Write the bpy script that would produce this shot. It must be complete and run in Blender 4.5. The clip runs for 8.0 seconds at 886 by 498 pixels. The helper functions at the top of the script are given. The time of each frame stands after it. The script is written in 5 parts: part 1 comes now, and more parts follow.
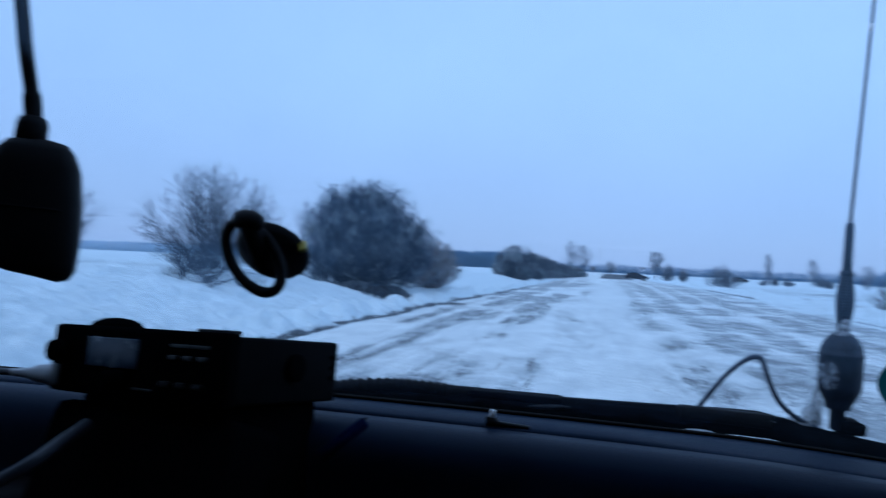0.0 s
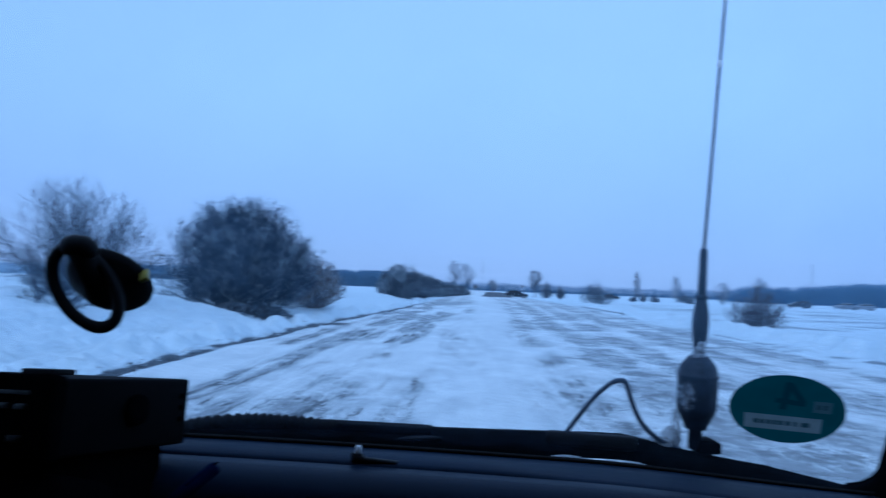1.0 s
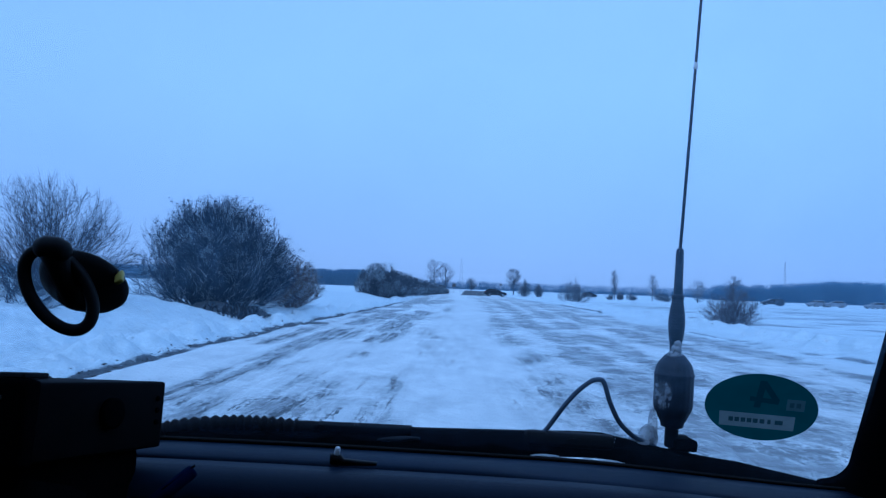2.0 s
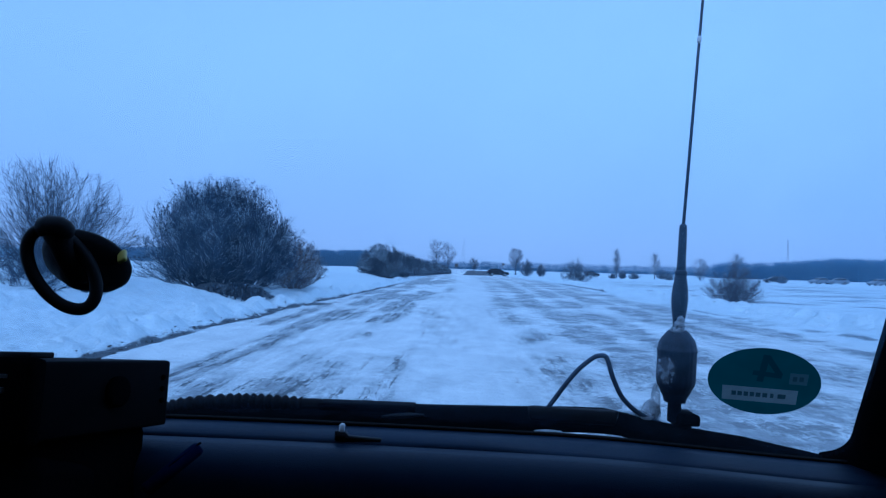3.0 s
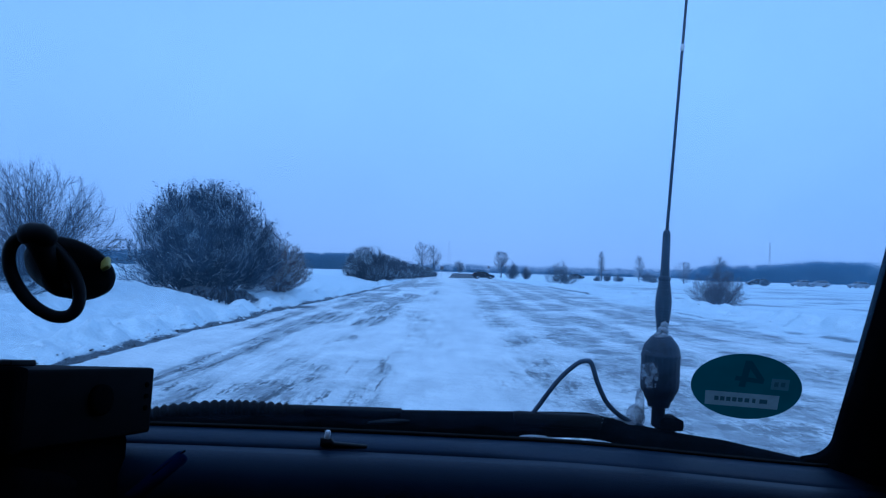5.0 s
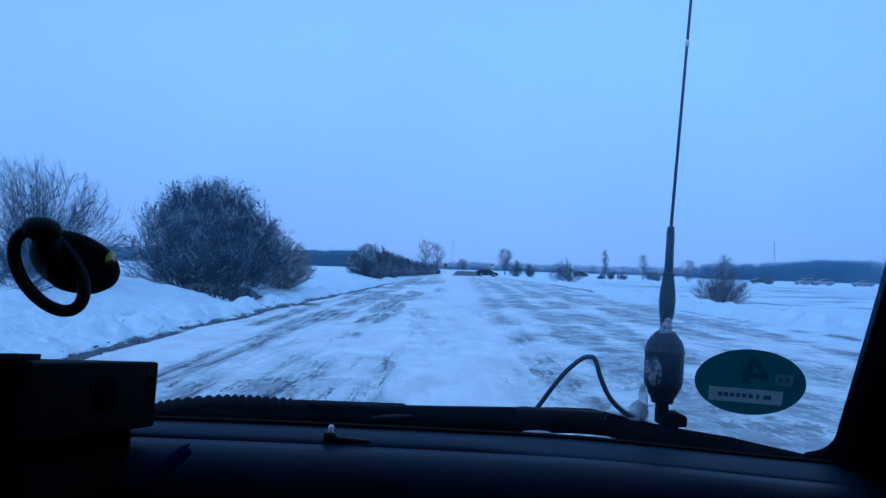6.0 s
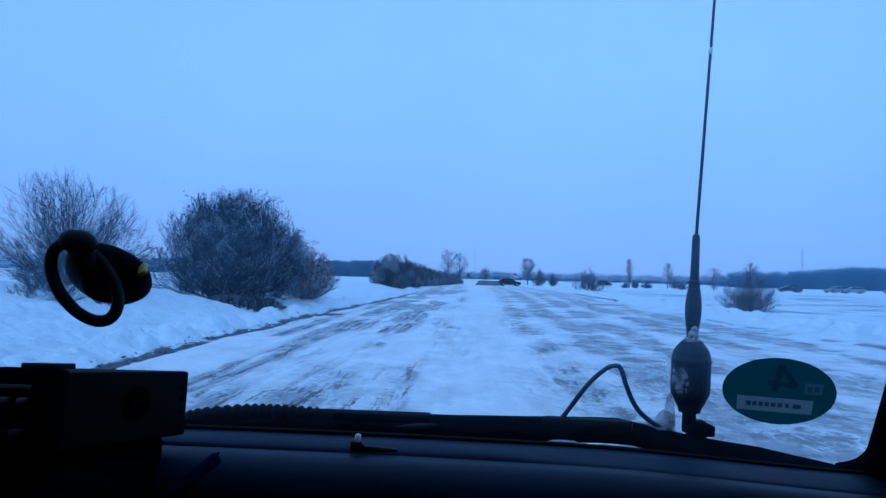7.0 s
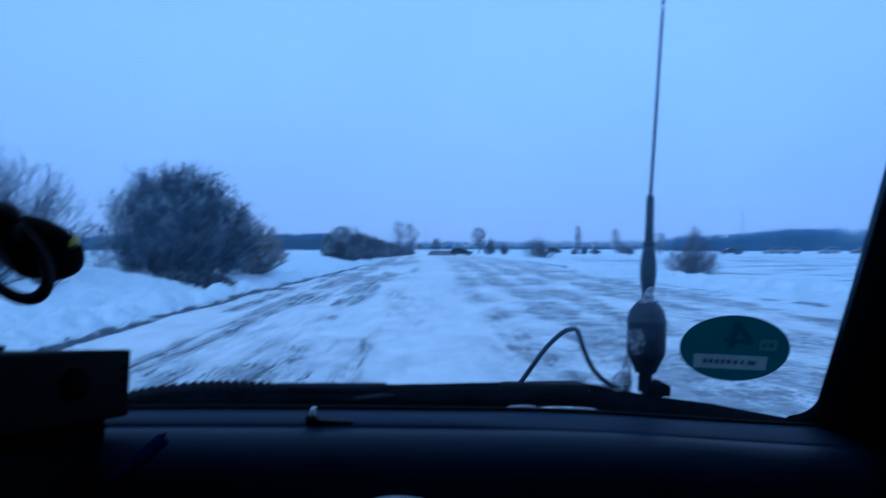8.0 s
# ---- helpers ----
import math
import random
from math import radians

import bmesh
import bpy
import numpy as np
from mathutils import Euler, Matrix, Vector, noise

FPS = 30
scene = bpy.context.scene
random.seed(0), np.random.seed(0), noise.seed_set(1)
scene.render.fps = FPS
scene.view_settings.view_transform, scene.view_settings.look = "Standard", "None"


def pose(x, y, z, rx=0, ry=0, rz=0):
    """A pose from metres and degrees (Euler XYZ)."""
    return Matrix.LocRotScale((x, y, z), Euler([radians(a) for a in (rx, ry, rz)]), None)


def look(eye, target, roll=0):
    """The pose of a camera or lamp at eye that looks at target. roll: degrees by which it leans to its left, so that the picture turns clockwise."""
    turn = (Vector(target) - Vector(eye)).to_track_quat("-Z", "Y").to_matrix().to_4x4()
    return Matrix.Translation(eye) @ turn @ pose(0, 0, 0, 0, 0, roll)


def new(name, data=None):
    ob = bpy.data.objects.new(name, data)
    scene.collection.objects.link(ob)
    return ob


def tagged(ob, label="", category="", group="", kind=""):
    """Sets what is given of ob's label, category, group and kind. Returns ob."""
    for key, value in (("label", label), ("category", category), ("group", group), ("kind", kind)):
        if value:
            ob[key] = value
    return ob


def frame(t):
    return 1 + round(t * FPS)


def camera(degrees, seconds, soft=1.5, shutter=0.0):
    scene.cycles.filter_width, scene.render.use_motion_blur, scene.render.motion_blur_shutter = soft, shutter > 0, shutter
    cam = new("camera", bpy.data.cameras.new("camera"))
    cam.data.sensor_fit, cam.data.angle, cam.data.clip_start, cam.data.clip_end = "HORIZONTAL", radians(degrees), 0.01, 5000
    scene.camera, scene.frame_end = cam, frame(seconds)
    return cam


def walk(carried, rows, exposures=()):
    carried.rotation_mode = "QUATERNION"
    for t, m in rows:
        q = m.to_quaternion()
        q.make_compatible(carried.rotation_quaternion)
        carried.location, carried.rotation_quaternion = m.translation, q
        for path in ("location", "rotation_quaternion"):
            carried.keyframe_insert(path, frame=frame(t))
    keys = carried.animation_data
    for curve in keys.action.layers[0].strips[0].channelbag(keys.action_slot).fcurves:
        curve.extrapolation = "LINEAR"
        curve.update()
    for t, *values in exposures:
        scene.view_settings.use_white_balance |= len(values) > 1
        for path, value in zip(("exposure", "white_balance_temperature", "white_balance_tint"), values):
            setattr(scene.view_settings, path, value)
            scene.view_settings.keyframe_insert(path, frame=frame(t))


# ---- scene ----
cam = camera(65.21, 8.0, soft=1.3, shutter=0.8)
PATH = [
    (0.0, pose(-0.0090, -0.0215, 1.3437, 91.250, -2.636, 12.074)),
    (0.2, pose(-0.0101, -0.0170, 1.3444, 90.953, -2.887, 10.101)),
    (0.3, pose(-0.0093, -0.0198, 1.3440, 91.323, -2.562, 10.708)),
    (0.5, pose(-0.0029, -0.0118, 1.3494, 92.945, -1.892, 8.354)),
    (0.8, pose(-0.0016, -0.0032, 1.3520, 93.223, -1.898, 5.706)),
    (1.0, pose(0.0016, 0.0015, 1.3507, 93.222, -2.198, 2.546)),
    (1.2, pose(0.0018, 0.0009, 1.3524, 93.341, -2.001, 1.461)),
    (2.3, pose(0.0012, 0.0016, 1.3519, 92.894, -1.993, 0.654)),
    (2.5, pose(0.0021, 0.0042, 1.3506, 92.542, -1.874, 0.615)),
    (3.0, pose(0.0011, 0.0022, 1.3500, 91.530, -1.593, 0.996)),
    (3.5, pose(0.0006, 0.0013, 1.3499, 91.443, -1.617, 0.880)),
    (4.0, pose(0.0000, 0.0000, 1.3500, 91.524, -1.800, 0.748)),
    (4.5, pose(0.0026, 0.0013, 1.3535, 92.052, -1.274, -0.134)),
    (4.7, pose(0.0012, 0.0007, 1.3531, 91.942, -1.525, -0.247)),
    (5.8, pose(0.0007, 0.0010, 1.3520, 91.646, -1.616, -0.141)),
    (6.0, pose(0.0009, 0.0008, 1.3509, 91.583, -1.687, 0.095)),
    (6.5, pose(0.0002, -0.0004, 1.3515, 92.210, -1.530, 1.020)),
    (7.0, pose(-0.0007, -0.0031, 1.3507, 92.340, -1.387, 1.963)),
    (7.2, pose(-0.0044, -0.0065, 1.3480, 91.950, -1.815, 2.427)),
    (7.3, pose(-0.0070, -0.0156, 1.3462, 92.152, -1.702, 3.575)),
    (7.4, pose(-0.0105, -0.0260, 1.3490, 92.640, -0.793, 5.030)),
    (7.5, pose(-0.0111, -0.0265, 1.3548, 92.436, 0.336, 5.321)),
    (7.6, pose(-0.0030, -0.0085, 1.3530, 91.032, 0.560, 1.912)),
    (7.7, pose(-0.0009, 0.0043, 1.3488, 89.836, -0.258, -0.493)),
    (7.8, pose(-0.0023, 0.0068, 1.3451, 89.216, -0.686, -0.492)),
    (8.0, pose(-0.0027, 0.0128, 1.3474, 89.946, 0.059, -2.026)),
]
EXPOSURES = [
    (0.0, 0.02, 4850, 10),
    (1.0, -0.05, 4480, 10),
    (2.5, -0.15, 4220, 10),
    (4.0, -0.17, 4120, 10),
    (8.0, -0.19, 4100, 10),
]
walk(cam, PATH, EXPOSURES)
SKY_STRENGTH = 0.8
SKY_LOW, SKY_MID, SKY_TOP = (0.508, 0.615, 0.828), (0.637, 0.80, 1.035), (0.657, 0.76, 0.945)
scene.view_settings.use_white_balance = True
# ---- world and light: dusk under an even overcast sky ----
world = bpy.data.worlds.new("overcast_sky")
scene.world = world
world.use_nodes = True
wn, wl = world.node_tree.nodes, world.node_tree.links
wn.clear()
w_out = wn.new("ShaderNodeOutputWorld")
w_bg = wn.new("ShaderNodeBackground")
w_bg.inputs["Strength"].default_value = SKY_STRENGTH
w_tc = wn.new("ShaderNodeTexCoord")
w_sep = wn.new("ShaderNodeSeparateXYZ")
w_ramp = wn.new("ShaderNodeValToRGB")
w_ramp.color_ramp.interpolation = "EASE"
stops = w_ramp.color_ramp.elements
stops[0].position, stops[0].color = 0.0, (*SKY_LOW, 1)
stops[1].position, stops[1].color = 0.30, (*SKY_MID, 1)
top = stops.new(1.0)
top.color = (*SKY_TOP, 1)
w_sky = wn.new("ShaderNodeTexSky")
w_sky.sky_type = "NISHITA"
w_sky.sun_disc = False
w_sky.sun_elevation = radians(24)
w_sky.sun_rotation = radians(200)
w_gain = wn.new("ShaderNodeMix")
w_gain.data_type = "RGBA"
w_gain.blend_type = "ADD"
w_gain.inputs["Factor"].default_value = 0.012
w_noise = wn.new("ShaderNodeTexNoise")
w_noise.inputs["Scale"].default_value = 1.3
w_noise.inputs["Detail"].default_value = 3
w_cloud = wn.new("ShaderNodeMapRange")
w_cloud.inputs["From Min"].default_value, w_cloud.inputs["From Max"].default_value = 0.3, 0.7
w_cloud.inputs["To Min"].default_value, w_cloud.inputs["To Max"].default_value = 0.95, 1.05
w_mul = wn.new("ShaderNodeVectorMath")
w_mul.operation = "SCALE"
wl.new(w_tc.outputs["Generated"], w_sep.inputs[0])
wl.new(w_tc.outputs["Generated"], w_noise.inputs["Vector"])
wl.new(w_sep.outputs["Z"], w_ramp.inputs["Fac"])
wl.new(w_ramp.outputs["Color"], w_gain.inputs["A"])
wl.new(w_sky.outputs["Color"], w_gain.inputs["B"])
wl.new(w_noise.outputs["Fac"], w_cloud.inputs["Value"])
wl.new(w_gain.outputs["Result"], w_mul.inputs[0])
wl.new(w_cloud.outputs["Result"], w_mul.inputs["Scale"])
wl.new(w_mul.outputs["Vector"], w_bg.inputs["Color"])
wl.new(w_bg.outputs["Background"], w_out.inputs["Surface"])

sun = bpy.data.lights.new("sun", "SUN")
sun.energy, sun.angle, sun.color = 0.8, radians(40), (1.0, 0.97, 0.92)
sun_ob = new("sun", sun)
sun_ob.matrix_world = look((-20, -50, 42), (0, 0, 0))


# ---- materials ----
def shader(name, rough=0.6, metal=0.0):
    m = bpy.data.materials.new(name)
    m.use_nodes = True
    n, l = m.node_tree.nodes, m.node_tree.links
    b = n["Principled BSDF"]
    b.inputs["Roughness"].default_value, b.inputs["Metallic"].default_value = rough, metal
    b.inputs["Specular IOR Level"].default_value = 0.3
    return m, n, l, b


def noise_node(n, l, scale, detail=4, rough=0.55, stretch=None):
    tc = n.new("ShaderNodeTexCoord")
    tex = n.new("ShaderNodeTexNoise")
    tex.inputs["Scale"].default_value, tex.inputs["Detail"].default_value = scale, detail
    tex.inputs["Roughness"].default_value = rough
    if stretch:
        mp = n.new("ShaderNodeMapping")
        mp.inputs["Scale"].default_value = stretch
        l.new(tc.outputs["Object"], mp.inputs["Vector"])
        l.new(mp.outputs["Vector"], tex.inputs["Vector"])
    else:
        l.new(tc.outputs["Object"], tex.inputs["Vector"])
    return tex


def ramp_node(n, l, fac, pairs):
    r = n.new("ShaderNodeValToRGB")
    e = r.color_ramp.elements
    for k, (p, c) in enumerate(pairs):
        s = e[k] if k < 2 else e.new(p)
        s.position, s.color = p, (*c, 1)
    l.new(fac, r.inputs["Fac"])
    return r


def bump_node(n, l, b, height, strength, distance):
    k = n.new("ShaderNodeBump")
    k.inputs["Strength"].default_value, k.inputs["Distance"].default_value = strength, distance
    l.new(height, k.inputs["Height"])
    l.new(k.outputs["Normal"], b.inputs["Normal"])
    return k


def mottled(name, dark, light, scale, rough=0.6, metal=0.0, grain=0, grain_depth=0.0004, stretch=None, spec=0.3):
    """A surface with two-scale colour variation and fine relief."""
    m, n, l, b = shader(name, rough, metal)
    big = noise_node(n, l, scale, 5, stretch=stretch)
    r = ramp_node(n, l, big.outputs["Fac"], [(0.32, dark), (0.68, light)])
    b.inputs["Specular IOR Level"].default_value = spec
    l.new(r.outputs["Color"], b.inputs["Base Color"])
    fine = noise_node(n, l, grain or scale * 12, 3)
    mr = n.new("ShaderNodeMapRange")
    mr.inputs["To Min"].default_value, mr.inputs["To Max"].default_value = max(rough - 0.12, 0.05), min(rough + 0.12, 1)
    l.new(big.outputs["Fac"], mr.inputs["Value"])
    l.new(mr.outputs["Result"], b.inputs["Roughness"])
    bump_node(n, l, b, fine.outputs["Fac"], 0.5, grain_depth)
    return m


def snowed(name, dark, light, scale, low=0.25, high=0.8, patch=3.0, amount=0.5):
    """Bark or leaf with snow lying on the sides that face up."""
    m, n, l, b = shader(name, 0.85)
    big = noise_node(n, l, scale, 4)
    r = ramp_node(n, l, big.outputs["Fac"], [(0.3, dark), (0.7, light)])
    geo = n.new("ShaderNodeNewGeometry")
    sep = n.new("ShaderNodeSeparateXYZ")
    l.new(geo.outputs["Normal"], sep.inputs[0])
    up = n.new("ShaderNodeMapRange")
    up.interpolation_type = "SMOOTHSTEP"
    up.inputs["From Min"].default_value, up.inputs["From Max"].default_value = low, high
    l.new(sep.outputs["Z"], up.inputs["Value"])
    pt = noise_node(n, l, patch, 4)
    pr = n.new("ShaderNodeMapRange")
    pr.interpolation_type = "SMOOTHSTEP"
    pr.inputs["From Min"].default_value, pr.inputs["From Max"].default_value = 0.62 - amount * 0.4, 0.82 - amount * 0.4
    l.new(pt.outputs["Fac"], pr.inputs["Value"])
    mul = n.new("ShaderNodeMath")
    mul.operation = "MULTIPLY"
    l.new(up.outputs["Result"], mul.inputs[0])
    l.new(pr.outputs["Result"], mul.inputs[1])
    mix = n.new("ShaderNodeMix")
    mix.data_type = "RGBA"
    mix.inputs["B"].default_value = (0.70, 0.81, 0.89, 1)
    l.new(mul.outputs["Value"], mix.inputs["Factor"])
    l.new(r.outputs["Color"], mix.inputs["A"])
    l.new(mix.outputs["Result"], b.inputs["Base Color"])
    return m


def ground_material():
    m, n, l, b = shader("trodden_snow", 0.7)
    at = n.new("ShaderNodeAttribute")
    at.attribute_name = "bare"

    def math_node(op, a, b2, c=0.0):
        k = n.new("ShaderNodeMath")
        k.operation = op
        for i, v in enumerate((a, b2, c)):
            if isinstance(v, (int, float)):
                k.inputs[i].default_value = v
            else:
                l.new(v, k.inputs[i])
        return k.outputs["Value"]

    rut = n.new("ShaderNodeAttribute")
    rut.attribute_name = "rut"
    even = noise_node(n, l, 1.0, 10, 0.78, (1.5, 1.0, 1))
    long_streak = noise_node(n, l, 1.0, 7, 0.66, (6.5, 0.30, 1))
    short_streak = noise_node(n, l, 1.0, 8, 0.7, (2.1, 0.85, 1))
    blend = n.new("ShaderNodeMix")
    l.new(rut.outputs["Fac"], blend.inputs["Factor"])
    l.new(even.outputs["Fac"], blend.inputs["A"])
    l.new(long_streak.outputs["Fac"], blend.inputs["B"])
    grit = noise_node(n, l, 11.0, 8, 0.8, (1.1, 0.55, 1))
    v = math_node("MULTIPLY_ADD", short_streak.outputs["Fac"], 0.38, math_node("MULTIPLY", blend.outputs["Result"], 0.34))
    v = math_node("MULTIPLY_ADD", grit.outputs["Fac"], 0.42, v)
    v = math_node("MULTIPLY_ADD", at.outputs["Fac"], 0.25, math_node("ADD", v, -0.10))
    wear = n.new("ShaderNodeMapRange")
    wear.interpolation_type = "SMOOTHSTEP"
    wear.inputs["From Min"].default_value, wear.inputs["From Max"].default_value = 0.59, 0.70
    wear.inputs["To Max"].default_value = 0.5
    l.new(v, wear.inputs["Value"])
    thin_streak = noise_node(n, l, 1.0, 7, 0.7, (7.0, 0.60, 1))
    dash = noise_node(n, l, 1.0, 7, 0.62, (1.9, 1.5, 1))
    blend2 = n.new("ShaderNodeMix")
    l.new(rut.outputs["Fac"], blend2.inputs["Factor"])
    l.new(dash.outputs["Fac"], blend2.inputs["A"])
    l.new(thin_streak.outputs["Fac"], blend2.inputs["B"])
    fine = noise_node(n, l, 22.0, 6, 0.75, (1.0, 0.5, 1))
    t = math_node("MULTIPLY_ADD", fine.outputs["Fac"], 0.36, math_node("MULTIPLY", blend2.outputs["Result"], 0.64))
    t = math_node("MULTIPLY_ADD", at.outputs["Fac"], 0.22, math_node("ADD", t, -0.052))
    t = math_node("MULTIPLY_ADD", rut.outputs["Fac"], -0.008, math_node("ADD", t, 0.008))
    line = n.new("ShaderNodeMapRange")
    line.interpolation_type = "SMOOTHSTEP"
    line.inputs["From Min"].default_value, line.inputs["From Max"].default_value = 0.594, 0.645
    line.inputs["To Max"].default_value = 0.9
    l.new(t, line.inputs["Value"])
    bared = math_node("MULTIPLY", line.outputs["Result"], math_node("MULTIPLY_ADD", rut.outputs["Fac"], 0.28, 0.72))
    big = noise_node(n, l, 1.7, 9, 0.72, (1.2, 0.6, 1))
    crumb = noise_node(n, l, 6.5, 8, 0.75, (1.0, 0.7, 1))
    patchy = math_node("MULTIPLY_ADD", crumb.outputs["Fac"], 0.5, math_node("MULTIPLY", big.outputs["Fac"], 0.5))
    snow = ramp_node(n, l, patchy, [(0.36, (0.52, 0.61, 0.66)), (0.62, (0.765, 0.865, 0.92))])
    soil_tex = noise_node(n, l, 14, 6, 0.7)
    soil = ramp_node(n, l, soil_tex.outputs["Fac"], [(0.3, (0.026, 0.033, 0.042)), (0.72, (0.095, 0.116, 0.138))])
    slush = n.new("ShaderNodeMapRange")
    slush.interpolation_type = "SMOOTHSTEP"
    slush.inputs["From Min"].default_value, slush.inputs["From Max"].default_value = 0.49, 0.66
    slush.inputs["To Max"].default_value = 0.5
    l.new(v, slush.inputs["Value"])
    dirty = n.new("ShaderNodeMix")
    dirty.data_type = "RGBA"
    dirty.inputs["B"].default_value = (0.36, 0.41, 0.45, 1)
    packed = n.new("ShaderNodeAttribute")
    packed.attribute_name = "packed"
    trodden = ramp_node(n, l, big.outputs["Fac"], [(0.3, (0.59, 0.64, 0.66)), (0.68, (0.895, 0.94, 0.935))])
    kind = n.new("ShaderNodeMix")
    kind.data_type = "RGBA"
    l.new(packed.outputs["Fac"], kind.inputs["Factor"])
    l.new(snow.outputs["Color"], kind.inputs["A"])
    l.new(trodden.outputs["Color"], kind.inputs["B"])
    l.new(slush.outputs["Result"], dirty.inputs["Factor"])
    l.new(kind.outputs["Result"], dirty.inputs["A"])
    mix = n.new("ShaderNodeMix")
    mix.data_type = "RGBA"
    ditch = n.new("ShaderNodeMapRange")
    ditch.inputs["From Min"].default_value, ditch.inputs["From Max"].default_value = 0.82, 1.05
    ditch.inputs["To Max"].default_value = 0.97
    l.new(math_node("ADD", at.outputs["Fac"], math_node("MULTIPLY", math_node("ADD", grit.outputs["Fac"], -0.5), 1.3)), ditch.inputs["Value"])
    bare = math_node("MAXIMUM", wear.outputs["Result"], bared)
    l.new(math_node("MAXIMUM", bare, ditch.outputs["Result"]), mix.inputs["Factor"])
    l.new(dirty.outputs["Result"], mix.inputs["A"])
    l.new(soil.outputs["Color"], mix.inputs["B"])
    l.new(mix.outputs["Result"], b.inputs["Base Color"])
    rr = n.new("ShaderNodeMapRange")
    rr.inputs["To Min"].default_value, rr.inputs["To Max"].default_value = 0.8, 0.6
    l.new(wear.outputs["Result"], rr.inputs["Value"])
    l.new(rr.outputs["Result"], b.inputs["Roughness"])
    lump = noise_node(n, l, 5.0, 4, 0.55)
    rel = math_node("MULTIPLY_ADD", grit.outputs["Fac"], 0.22, lump.outputs["Fac"])
    bump_node(n, l, b, rel, 0.8, 0.10)
    return m


def translucent(name, dark, light, scale):
    """A printed film that lets some daylight through."""
    m, n, l, b = shader(name, 0.6)
    big = noise_node(n, l, scale, 4)
    r = ramp_node(n, l, big.outputs["Fac"], [(0.3, dark), (0.7, light)])
    l.new(r.outputs["Color"], b.inputs["Base Color"])
    tl = n.new("ShaderNodeBsdfTranslucent")
    l.new(r.outputs["Color"], tl.inputs["Color"])
    mx = n.new("ShaderNodeMixShader")
    mx.inputs["Fac"].default_value = 0.7
    l.new(b.outputs["BSDF"], mx.inputs[1])
    l.new(tl.outputs["BSDF"], mx.inputs[2])
    l.new(mx.outputs["Shader"], n["Material Output"].inputs["Surface"])
    return m


def frost_film(name, colour, thin, dense, scale):
    """Thin frost or wet snow through which the dark plastic shows."""
    m, n, l, b = shader(name, 0.6)
    b.inputs["Base Color"].default_value = (*colour, 1)
    tr = n.new("ShaderNodeBsdfTransparent")
    spots = noise_node(n, l, scale, 4, 0.6)
    mr = n.new("ShaderNodeMapRange")
    mr.inputs["From Min"].default_value, mr.inputs["From Max"].default_value = 0.38, 0.6
    mr.inputs["To Min"].default_value, mr.inputs["To Max"].default_value = thin, dense
    l.new(spots.outputs["Fac"], mr.inputs["Value"])
    mx = n.new("ShaderNodeMixShader")
    l.new(mr.outputs["Result"], mx.inputs["Fac"])
    l.new(tr.outputs["BSDF"], mx.inputs[1])
    l.new(b.outputs["BSDF"], mx.inputs[2])
    l.new(mx.outputs["Shader"], n["Material Output"].inputs["Surface"])
    return m


